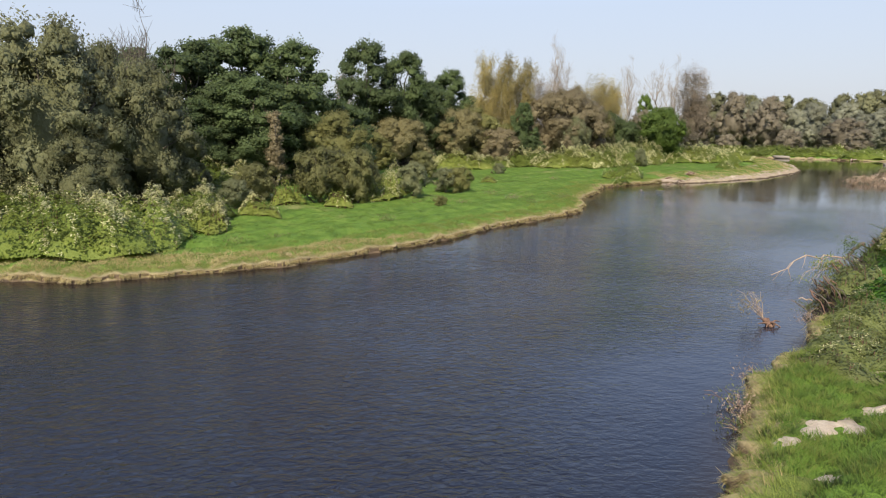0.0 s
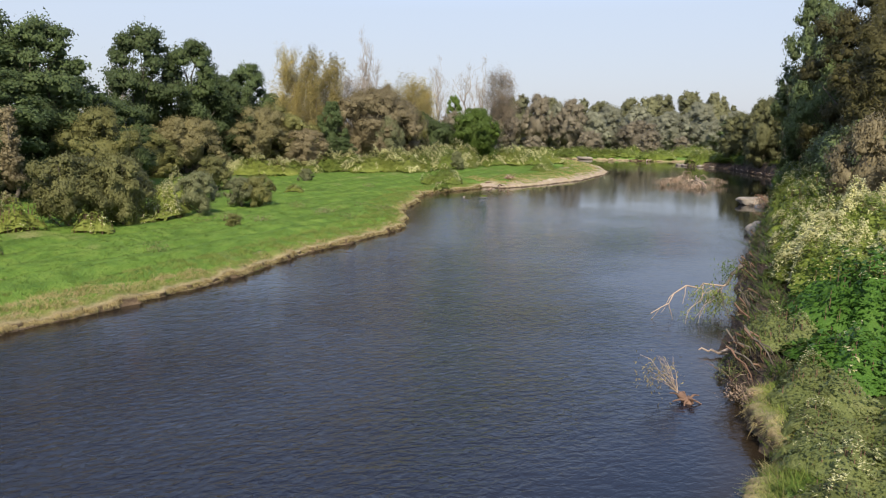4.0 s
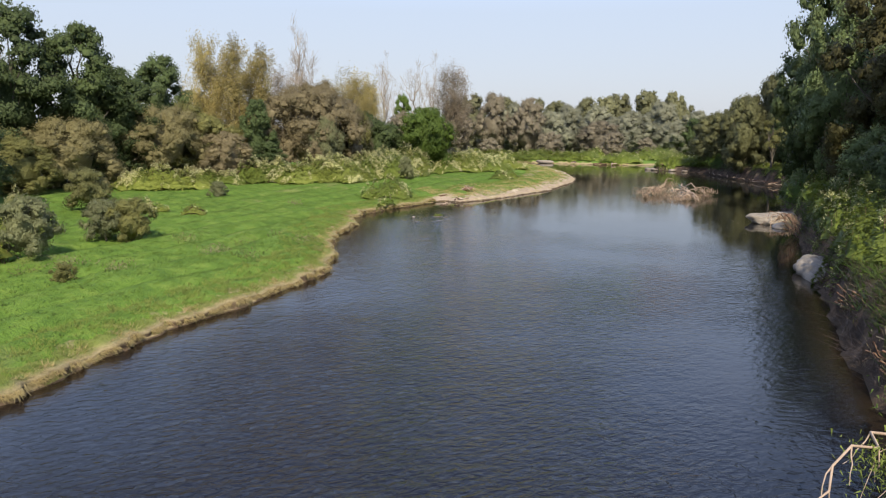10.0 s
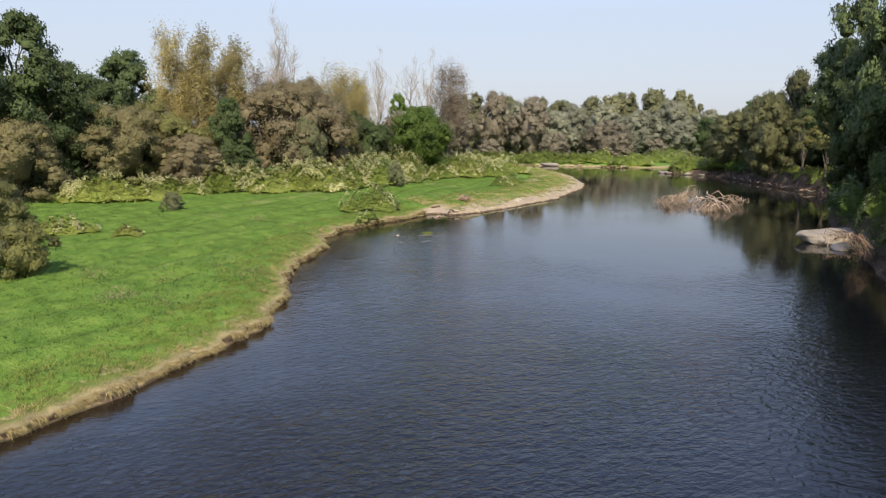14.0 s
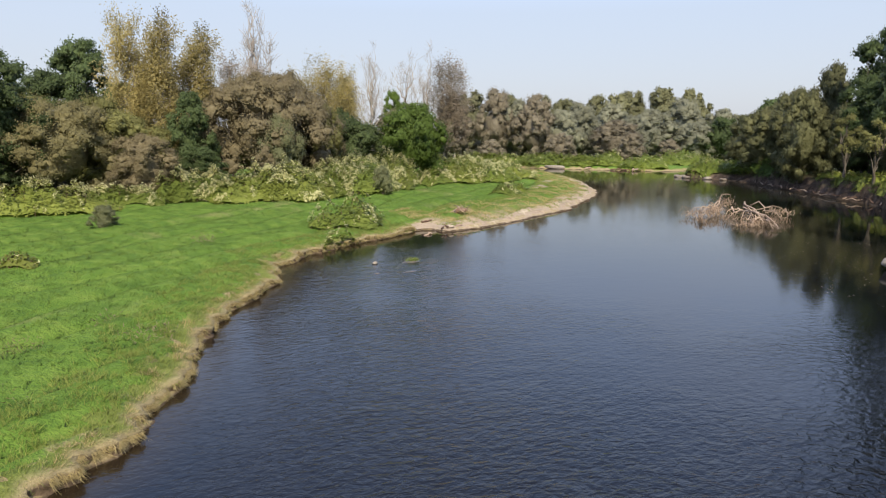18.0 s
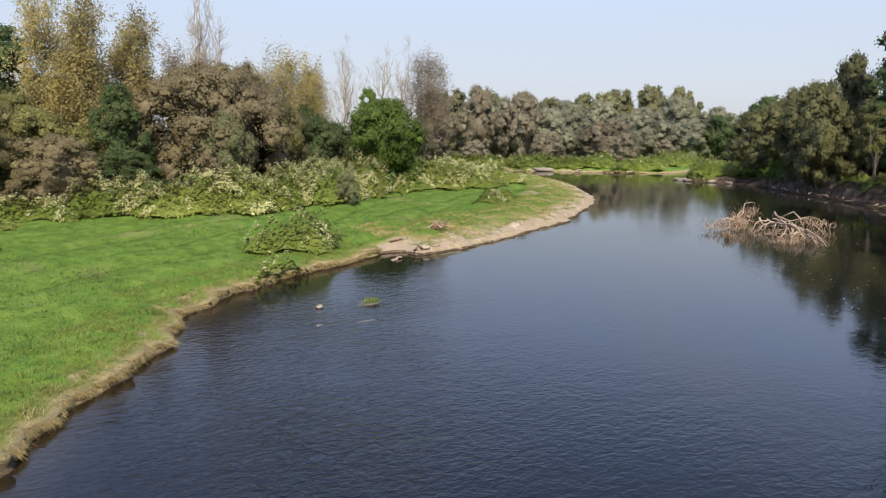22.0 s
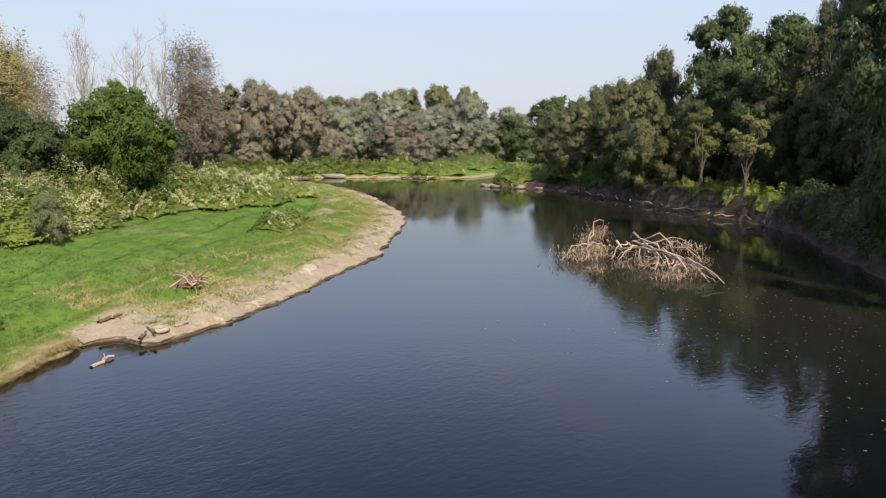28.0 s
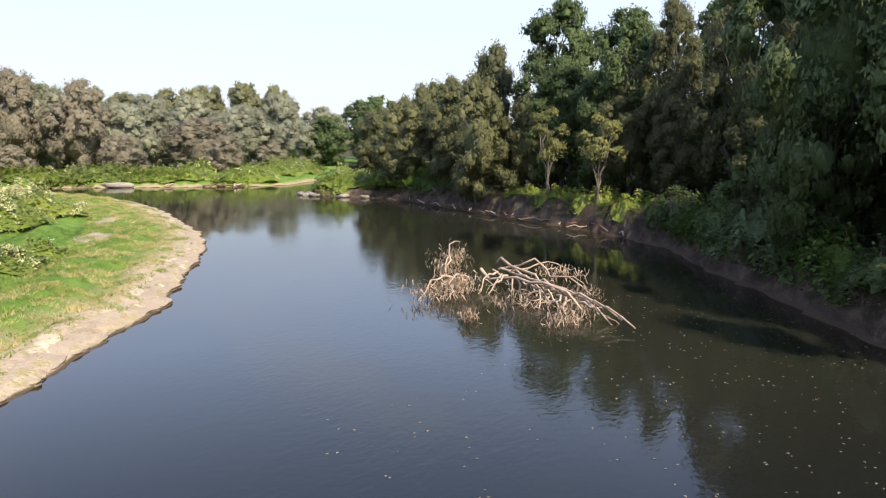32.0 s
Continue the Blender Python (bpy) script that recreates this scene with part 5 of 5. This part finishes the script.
def off_sand(x, y):
    clear = np.ones(x.shape, bool)
    for sx, sy, rx, ry, turn in SANDS:
        u, v = (x - sx) * math.cos(turn) + (y - sy) * math.sin(turn), (y - sy) * math.cos(turn) - (x - sx) * math.sin(turn)
        clear &= np.hypot(u / rx, v / ry) > 0.9
    return clear


gx, gy = scatter(110000, 6, 27, 2, 21, lambda x, y, d, b, w: (d > 0.05) & (rng.random(len(x)) < np.clip((27 - x) / 6, 0, 1) * np.clip((y - 2) / 5, 0, 1)) & (y < 19.3 + wobble(x, y, 3, 4)) & ~left_side(x, y) & off_sand(x, y) & (wobble(x, y, 1.2, 4) > -0.5))
stuff("bank_grass", blades("bank_grass", gx, gy, 0.15, 0.011, rng, GRASS, 0.9), "lush green grass on the low bank")
gx, gy = scatter(90000, 8, 24, 6, 22, lambda x, y, d, b, w: (d > 0.0) & (d < 5) & ~left_side(x, y) & off_sand(x, y) & (wobble(x, y, 2.2, 7) + 0.6 * wobble(x, y, 0.9, 2) > 0.24 - 0.2 * (d < 0.5)))
stuff("bank_dry_grass", blades("bank_dry_grass", gx, gy, 0.16, 0.011, rng, RUSH, 0.9), "yellowing grass tufts on the low bank")
gx, gy = scatter(60000, 8, 20, 6, 20, lambda x, y, d, b, w: (d > 0.05) & (d < 0.4) & ~left_side(x, y) & (wobble(x, y, 1.6, 5) > 0.1))
stuff("bank_straw", blades("bank_straw", gx, gy, 0.18, 0.01, rng, DRY, 1.1), "straw-coloured grass hanging over the low bank's edge")


def disc_patch(name, x, y, rx, ry, turn, label, material, seed):
    """A bare patch that lies on the ground, with a ragged rim."""
    r = np.random.default_rng(seed)
    a = np.linspace(0, 2 * np.pi, 28, endpoint=False)
    rings = []
    for s in (0.0, 0.5, 0.85, 1.0):
        e = s * (1 + 0.3 * np.sin(2 * a + seed) + 0.16 * np.sin(5 * a + seed * 2) + r.normal(size=28) * 0.05)
        px, py = rx * e * np.cos(a), ry * e * np.sin(a)
        wx, wy = x + px * math.cos(turn) - py * math.sin(turn), y + px * math.sin(turn) + py * math.cos(turn)
        rings.append(np.stack([wx, wy, np.maximum(mesh_z(wx, wy), 0) + 0.045 - 0.075 * s ** 3], 1))
    v = np.concatenate(rings)
    f = [[k * 28 + j, k * 28 + (j + 1) % 28, (k + 1) * 28 + (j + 1) % 28, (k + 1) * 28 + j] for k in range(3) for j in range(28)]
    return tagged(new(name, mesh_of(name, v, f, material, smooth=True)), label, "bare ground", "", "structure")


SAND = rough_mat("pale_sand", (0.28, 0.225, 0.16), (0.46, 0.385, 0.29), 2.0, 0.3)
MUD = rough_mat("dried_mud", (0.24, 0.19, 0.135), (0.37, 0.3, 0.225), 1.2, 0.3)
for k, row in enumerate([*SANDS]):
    disc_patch("sand_patch", *row, "bare pale sandy patch in the grass", SAND, k)
for k, row in enumerate([(62, 122, 2.4, 1.2, 0.7), (66.5, 129, 2.2, 1.0, 0.9), (40.6, 96.4, 1.2, 0.6, 0.5)]):
    disc_patch("mud_patch", *row, "pale dried mud on the spit", MUD, 20 + k)


# ---- rocks ----
def boulder(name, x, y, z, size, turn, label, seed, material, rough=0.25, flat=False, group=""):
    bm = bmesh.new()
    bmesh.ops.create_icosphere(bm, subdivisions=4 if size[0] > 1.5 else 3, radius=1.0)
    for v in bm.verts:
        p = v.co.copy()
        k = 1 + rough * noise.noise(p * 1.3 + Vector((seed, 0, 0))) + rough * 0.4 * noise.noise(p * 4 + Vector((0, seed, 0)))
        if flat:
            p.z = max(-1, min(1, p.z * 2.2)) * 0.6 + 0.08 * noise.noise(p * 3)
        v.co = Vector((p.x * size[0], p.y * size[1], p.z * size[2])) * k
    me = bpy.data.meshes.new(name)
    bm.to_mesh(me)
    bm.free()
    me.materials.append(material)
    for poly in me.polygons:
        poly.use_smooth = True
    ob = new(name, me)
    ob.location, ob.rotation_euler = (x, y, z), (0, 0, turn)
    return tagged(ob, label, "rock", group)


DULL_STONE = rough_mat("dull_stone", (0.11, 0.09, 0.072), (0.24, 0.2, 0.165), 1.6, 0.6)
boulder("rock_slab", 61.4, 71.2, 0.32, (4.0, 1.9, 0.55), 0.12, "long flat pale rock slab at the water's edge", 3, STONE, 0.18, True)
boulder("rock_slab", 45.2, 51.6, 0.2, (2.4, 1.9, 0.95), 0.75, "rounded grey-brown rock half in the water", 8, STONE, 0.28, True)
boulder("rock", 58.2, 68.2, 0.05, (1.2, 0.8, 0.35), 0.4, "low wet rock under the slab", 5, WET_STONE)
boulder("stone", 30.8, 82.95, 0.05, (0.17, 0.13, 0.1), 0.3, "pale stone breaking the water", 11, STONE)
boulder("stone", 33.0, 82.9, -0.02, (0.6, 0.26, 0.09), 0.2, "low stone with a tuft of grass", 12, WET_STONE)
boulder("stone", 32.1, 80.1, -0.04, (0.55, 0.14, 0.08), 0.3, "dark stone just over the water", 13, WET_STONE)
boulder("stone", 30.2, 80.15, -0.03, (0.16, 0.12, 0.09), 0.3, "small dark stone over the water", 14, WET_STONE)
boulder("rock", 90.6, 170.6, 0.35, (2.0, 0.8, 0.5), 2.4, "pale rock on the far shore", 15, STONE, 0.25, True)
for k, row in enumerate([(98.8, 141.9), (99.6, 142.6), (98.6, 140.6), (100.2, 137.2), (101, 134.6), (99, 143.4)]):
    boulder("rock", *row, 0.15, (0.9 - 0.08 * k, 0.5, 0.3), k * 0.9, "brown stone at the bank's tip", 20 + k, (DULL_STONE, STONE)[k % 3 == 0], 0.25, k % 2 == 0, "stones at the bank's tip")
tuft = thing("grass_tuft", 33.1, 82.9, 0.08, "yellow-green grass tuft on a stone in the river", "grass")
trng = np.random.default_rng(4)
tp = trng.normal(size=(160, 3)) * (0.2, 0.1, 0.04) + (0, 0, 0.07)
part("grass", leaf_mesh("grass_blades", leaves(tp, np.tile((0.2, 0, 0.6), (160, 1)), 0.2, 0.14, trng, -0.8, 0.9), RUSH), tuft)
for k, (x, y) in enumerate([(13, 64.2), (15, 68.4), (8.2, 62.1), (3.8, 68.1), (17.4, 71.9), (14.8, 63.8), (5.9, 62.4), (4, 62.1), (19, 69.5), (11.5, 70), (21.5, 90), (-6.5, 40.5), (-4.5, 43), (2, 50)]):
    c = thing("dead_tussock", x, y, ground_z(x, y), "withered brown tussock in the meadow grass", "grass", "tussocks")
    tp = trng.normal(size=(190, 3)) * (0.42, 0.42, 0.16) + (0, 0, 0.22)
    tp[:, 2] = np.abs(tp[:, 2])
    tagged(part("tuft", leaf_mesh("tussock_blades", leaves(tp, np.tile((0, 0, 0.5), (190, 1)), 0.17, 0.2, trng, -0.5, 0.9), (WILLOW_BROWN, SHRUB_OLIVE)[k % 2]), c), kind="stuff")


# ---- dead wood ----
def branchwood(ob, name, a, b, r0, r1, rng, material, sag=0.05, n=7, label=""):
    path = bent(a, b, rng, sag, n)
    part(name, tubes_mesh(name, [(path, np.linspace(r0, r1, n))], material, 6), ob, label)
    return path


def leafage(ob, name, centre, spread, many, size, aspect, rng, material, droop=0.8):
    p = rng.normal(size=(many, 3)) * spread + centre
    tagged(part(name, leaf_mesh(name, leaves(p, np.tile((0, 0, 0.1), (many, 1)), size, aspect, rng, droop, 0.9), material), ob), kind="stuff")


wrng = np.random.default_rng(21)
drift = thing("driftwood_tree", 67.0, 94.0, 0.0, "bleached uprooted tree stranded in the still pool", "driftwood")
branchwood(drift, "trunk", (2.0, 2.6, 0.75), (-1.0, -4.6, 0.25), 0.095, 0.04, wrng, DEADWOOD)
branchwood(drift, "trunk", (3.2, 2.4, 0.9), (-0.4, -3.8, 0.3), 0.085, 0.035, wrng, DEADWOOD)
for k in range(16):
    s = k / 15
    a = np.array([2.2 - 2.6 * s, 2.0 - 6.0 * s, 0.75 - 0.35 * s])
    b = a + np.array([wrng.uniform(-2.6, -0.5), wrng.uniform(-2.4, 0.3), -a[2] - 0.1])
    p = branchwood(drift, "branch", a, b, 0.06, 0.025, wrng, DEADWOOD, 0.12, 6)
    for q in range(3):
        e = p[3 + q % 3]
        branchwood(drift, "twig", e, e + np.array([wrng.normal() * 0.5, wrng.normal() * 0.5 - 0.3, -max(0.1, e[2])]), 0.03, 0.01, wrng, DEADWOOD, 0.15, 5)
for k in range(9):
    a = np.array([2.6 - 0.35 * k, 1.8 - 0.75 * k, 0.8 - 0.03 * k])
    branchwood(drift, "branch", a, a + np.array([-1.2 - 0.1 * k, -3.2, wrng.uniform(-0.5, -0.2)]), 0.07, 0.03, wrng, DEADWOOD, 0.05, 6)
p = branchwood(drift, "branch", (2.8, 2.0, 0.7), (1.9, -3.6, 0.3), 0.07, 0.025, wrng, DEADWOOD, 0.14, 9)
for k in range(5):
    branchwood(drift, "twig", p[4 + k % 5], p[4 + k % 5] + np.array([wrng.normal() * 0.6, wrng.normal() * 0.5, -0.5]), 0.03, 0.01, wrng, DEADWOOD, 0.2, 5)
branchwood(drift, "branch", (3.6, 2.0, 0.5), (5.2, -0.6, 0.7), 0.06, 0.02, wrng, DEADWOOD, 0.12, 7)
branchwood(drift, "branch", (5.2, -0.6, 0.7), (3.6, -2.6, 0.4), 0.04, 0.015, wrng, DEADWOOD, 0.1, 6)
for a, b in (((-0.2, 2.6, 0.6), (-3.4, 2.4, 0.1)), ((0, 2.0, 0.7), (-2.6, 1.4, 0.1)), ((1.8, 4.8, 0.5), (5.0, 6.2, 1.2)), ((1.4, 4.4, 0.4), (3.2, 5.6, 0.9)), ((-4.4, -1.0, 0), (-4.9, -1.6, 0.4)), ((-0.2, 2.6, 0.6), (-1.8, 2.9, 0.4))):
    branchwood(drift, "branch", a, b, 0.05, 0.02, wrng, DEADWOOD, 0.2, 7)
for c, sp, many in (((-1.8, 2.2, 0.35), (0.9, 0.6, 0.22), 420), ((-0.4, 2.2, 0.5), (0.5, 0.5, 0.2), 260), ((3.8, 5.8, 0.75), (0.7, 0.4, 0.3), 380), ((1.9, 4.7, 0.4), (0.3, 0.3, 0.2), 120), ((-4.7, -1.3, 0.25), (0.2, 0.2, 0.14), 120),
                    ((4.8, -0.4, 0.5), (0.6, 0.8, 0.2), 160), ((1.9, -3.2, 0.3), (0.5, 0.5, 0.15), 160), ((-0.8, -4.2, 0.25), (0.6, 0.5, 0.15), 220), ((-2.6, -4.6, 0.2), (0.5, 0.5, 0.12), 160), ((-1.6, -1.6, 0.35), (0.8, 0.8, 0.2), 160)):
    leafage(drift, "withered_leaves", c, sp, many, 0.3, 0.2, wrng, WITHERED, 1.6)

log = thing("stranded_snag", 18.65, 24.3, 0.0, "small stranded stump with twigs standing in the river", "driftwood")
branchwood(log, "stump", (0.3, -0.3, -0.3), (-0.05, 0.1, 0.22), 0.19, 0.1, wrng, ROOTS)
for k in range(8):
    ang = k * 0.8
    branchwood(log, "root", (0.1, -0.1, 0.1), (0.45 * math.cos(ang) + 0.1, 0.45 * math.sin(ang), wrng.uniform(-0.1, 0.2)), 0.05, 0.015, wrng, ROOTS, 0.1, 5)
for k in range(12):
    branchwood(log, "twig", (-0.1, 0.1, 0.25), (wrng.uniform(-1.1, -0.1), wrng.uniform(0.1, 0.8), wrng.uniform(0.7, 1.35)), 0.011, 0.004, wrng, DEADWOOD, 0.08, 5)
leafage(log, "leaves", (-0.5, 0.45, 0.75), (0.34, 0.3, 0.26), 300, 0.1, 0.3, wrng, DRY, -0.3)

fallen = thing("fallen_branch", 27.6, 33.8, 0.0, "fallen pale branch reaching from the bank over the water", "branch")
p = branchwood(fallen, "limb", (0.8, 0.4, 1.7), (-0.4, -0.1, 1.0), 0.1, 0.07, wrng, BARK)
p = branchwood(fallen, "limb", (-0.4, -0.1, 1.0), (-5.0, -1.5, 0.35), 0.045, 0.018, wrng, DEADWOOD, 0.07, 9, "bleached bare limb")
for k in range(7):
    e = p[1 + k]
    branchwood(fallen, "twig", e, e + np.array([-0.3 + wrng.normal() * 0.2, wrng.normal() * 0.3 - 0.2, -0.7]), 0.02, 0.006, wrng, DEADWOOD, 0.0, 5)
for k in range(7):
    branchwood(fallen, "twig", (-0.8, -0.3, 0.8), (-2.2 - 0.5 * k * 0.6 + wrng.normal() * 0.3, -1.8 + wrng.normal() * 0.6 - 0.2 * k, wrng.uniform(0.02, 0.3)), 0.015, 0.005, wrng, DEADWOOD, 0.12, 7)
for k in range(6):
    branchwood(fallen, "twig", (-1.2, -0.6, 0.8), (-2.6 + wrng.normal() * 0.4, -2.6 + wrng.normal() * 0.5, 0.05), 0.014, 0.005, wrng, BARK, 0.1, 6)
leafage(fallen, "leaves", (-1.7, -1.2, 0.7), (0.5, 0.5, 0.28), 900, 0.16, 0.25, wrng, RUSH, 1.0)
leafage(fallen, "leaves", (-0.1, 0.2, 1.6), (0.25, 0.25, 0.3), 260, 0.14, 0.3, wrng, GREEN, 0.5)
leafage(fallen, "leaves", (-3.0, -1.8, 0.2), (0.7, 0.6, 0.12), 160, 0.12, 0.25, wrng, RUSH, 0.3)

snag = thing("root_snag", 22.4, 27.2, 0.05, "pale driftwood root lying at the water's edge", "driftwood")
branchwood(snag, "root", (0, 0.5, 0.05), (1.2, -0.6, 0.2), 0.05, 0.16, wrng, DEADWOOD, 0.1)
branchwood(snag, "root", (0.3, 0.3, 0.05), (-0.5, 0.9, 0.1), 0.06, 0.02, wrng, DEADWOOD, 0.05)


def root_mat(x, y, turn, long, label, seed, many=26):
    """Bare roots and dead stems hanging from an undercut bank."""
    r = np.random.default_rng(seed)
    ob = thing("hanging_roots", x, y, 0.0, label, "roots", "hanging roots", turn)
    for k in range(many):
        s = r.uniform(-long, long)
        top = np.array([s, r.uniform(-0.3, 0.5), r.uniform(0.7, 1.9)])
        branchwood(ob, "root", top, top + np.array([r.normal() * 0.5, -r.uniform(0.4, 1.3), -top[2] + r.uniform(-0.1, 0.4)]), 0.035, 0.01, r, (ROOTS, BARK, ROOTS)[k % 3], 0.12, 6)
    leafage(ob, "dead_growth", (0, -0.2, 0.9), (long * 0.6, 0.3, 0.4), 260, 0.22, 0.16, r, (BIG_WILLOW, WILLOW_BROWN)[seed % 2], 1.0)
    return ob


for k, (x, y, turn, long) in enumerate([(21.3, 25.2, 0.9, 0.8), (24.6, 29.2, 0.85, 1.6), (28.8, 34, 0.85, 1.8), (31.5, 37.5, 0.85, 1.6), (36.5, 43, 0.82, 2), (54.6, 64.2, 0.8, 1.4), (72.6, 81, 0.75, 2.2), (78.5, 86, 0.6, 2.2), (84.5, 90.6, 0.6, 2.2), (89.4, 95.6, 1.0, 2)]):
    root_mat(x, y, turn, long, "tangle of bare roots hanging from the undercut bank", 140 + k)

# debris along the foot of the cut bank
for k in range(22):
    s = k / 21
    x, y = 90.2 + 10.5 * s, 98.4 + 31 * s
    if y > 126:
        x = 101.2
    ob = thing("drift_stick", x, y, 0.25, "pale stick washed up under the cut bank", "driftwood", "washed-up sticks", 1.2 + wrng.normal() * 0.5)
    branchwood(ob, "wood", (-wrng.uniform(0.5, 1.6), 0, 0), (wrng.uniform(0.5, 1.8), wrng.normal() * 0.3, wrng.uniform(0, 0.4)), 0.08, 0.03, wrng, (DEADWOOD, ROOTS)[k % 2], 0.05, 6)

# dead stems and roots that cover the cut bank's face
R = FIRST_RIGHT
TWIGGY = leaf_mat("dead_stem", (0.05, 0.035, 0.025), (0.11, 0.077, 0.055), (0.28, 0.2, 0.145), 0.1)
gx, gy, gd = along_shore(R + 8, R + 24, 12000, 3.2)
ok = (gd > 0.0) & (gd < 2.2)
tagged(new("bank_tangle", blades("bank_tangle", gx[ok], gy[ok], 0.3, 0.014, rng, TWIGGY, 2.0, 2)), "tangle of dead stems and roots on the cut bank", "undergrowth", kind="stuff")
gx, gy, gd = along_shore(R + 11, R + 24, 20000, 3.4)
ok = (gd > 0.5) & (wobble(gx, gy, 3.1, 5) + 0.6 * wobble(gx, gy, 1.2, 2) > 0.05)
tagged(new("bank_weeds", blades("bank_weeds", gx[ok], gy[ok], 0.4, 0.04, rng, GREEN, 1.2, 2)), "low green weeds growing out of the cut bank", "undergrowth", kind="stuff")

# ---- flotsam on the spit ----
tyre = thing("tyre", 39.9, 94.7, ground_z(39.9, 94.7) + 0.07, "mud-covered old car tyre lying on the shore", "tyre")
bm = bmesh.new()
rings, around = 28, 10
for i in range(rings):
    for j in range(around):
        a, c = i * 2 * math.pi / rings, j * 2 * math.pi / around
        bm.verts.new(((0.26 + 0.09 * math.cos(c)) * math.cos(a), (0.26 + 0.09 * math.cos(c)) * math.sin(a), 0.08 * math.sin(c)))
bm.verts.ensure_lookup_table()
for i in range(rings):
    for j in range(around):
        bm.faces.new([bm.verts[(i + p) % rings * around + (j + q) % around] for p, q in ((0, 0), (1, 0), (1, 1), (0, 1))])
me = bpy.data.meshes.new("tyre_ring")
bm.to_mesh(me)
bm.free()
me.materials.append(SAND)
part("tyre_ring", me, tyre)
wad = thing("root_wad", 42.7, 99.4, ground_z(42.7, 99.4), "washed-up root wad with tangled sticks on the spit", "driftwood")
branchwood(wad, "stump", (-0.5, 0.3, 0.2), (0.4, -0.2, 0.45), 0.28, 0.18, wrng, ROOTS)
for k in range(18):
    branchwood(wad, "stick", (wrng.normal() * 0.3, wrng.normal() * 0.3, 0.3), (wrng.normal() * 0.5, wrng.normal() * 0.45, wrng.uniform(0.1, 0.9)), 0.04, 0.014, wrng, (DEADWOOD, BARK)[k % 2], 0.1, 5)
leafage(wad, "dead_grass", (0.5, -0.3, 0.2), (0.5, 0.4, 0.14), 160, 0.26, 0.14, wrng, DRY, 0.3)
for k, (x, y, a, long) in enumerate([(38.7, 96.7, 0.4, 0.55), (37.5, 92.9, 0.5, 0.5), (39.6, 94.6, 1.5, 0.35), (40.8, 94.9, 0.2, 0.3), (39.2, 94.3, 0.8, 0.3), (103, 160, 0.5, 2.6), (100.5, 161.8, 2.4, 2.2), (96, 166, 0.2, 1.6)]):
    ob = thing("drift_log", x, y, max(ground_z(x, y), -0.06) + 0.05, "weathered drift log on the shore", "driftwood", "drift logs", a)
    branchwood(ob, "wood", (-long, 0, 0), (long, 0.1, 0.08), 0.06 + 0.04 * long, 0.03 + 0.04 * long, wrng, (ROOTS, DEADWOOD)[k % 2], 0.03)
    branchwood(ob, "stub", (0.1 * long, 0, 0.05), (0.4 * long, 0.2, 0.25), 0.03, 0.01, wrng, DEADWOOD, 0.05, 5)

# floating seeds, leaves and foam in the slack water
n = 1500
fx, fy = rng.uniform(50, 80, n), rng.uniform(64, 90, n)
d = land(fx, fy)[1]
ok = (d < -0.3) & (d > -13 + 5 * wobble(fx, fy, 6, 3)) & (wobble(fx, fy, 4, 8) > -0.25)
fx, fy = fx[ok], fy[ok]
pts = np.stack([fx, fy, np.full(len(fx), 0.012)], 1)
tagged(new("floating_leaves", leaf_mesh("floating_leaves", leaves(pts, np.tile((0, 0, 1.0), (len(pts), 1)), 0.075, 0.8, rng, 0, 0.03), PALE)), "scattered pale leaves and foam floating on the water", "flotsam", kind="stuff")


# ---- dead weeds at the low bank's edge ----
for k, (x, y, z, h) in enumerate([(14.9, 16.9, 0.35, 0.5), (14.0, 16.0, 0.0, 0.45), (13.8, 15.1, 0.1, 0.4), (20.4, 24.4, 0.5, 0.5), (20.0, 23.2, 0.3, 0.5), (13.3, 14.2, 0.05, 0.35)]):
    weed = thing("dead_weed", x, y, z, "withered reddish weed at the low bank's edge", "weed", "dead weeds")
    for q in range(9):
        branchwood(weed, "stalk", (0, 0, -0.1), (wrng.normal() * 0.35 - 0.15, wrng.normal() * 0.3, h * wrng.uniform(0.5, 1.1)), 0.012, 0.004, wrng, (ROOTS, DEADWOOD)[q % 2], 0.1, 5)
    leafage(weed, "withered_leaves", (-0.15, 0.05, h * 0.5), (0.26, 0.24, 0.14), 220, 0.09, 0.3, wrng, (WITHERED, SCRUB)[k % 2], 0.2)
tangle = thing("root_tangle", 60.0, 69.6, 0.1, "tan tangle of dead roots below the rock slab", "driftwood")
for k in range(22):
    branchwood(tangle, "root", (wrng.normal() * 0.8, wrng.normal() * 0.3, wrng.uniform(0.3, 0.8)), (wrng.normal() * 1.4, -0.4 + wrng.normal() * 0.5, -0.2), 0.04, 0.015, wrng, (DEADWOOD, ROOTS)[k % 2], 0.2, 6)
leafage(tangle, "dead_growth", (0, -0.1, 0.35), (0.9, 0.4, 0.2), 320, 0.3, 0.16, wrng, WITHERED, 1.4)
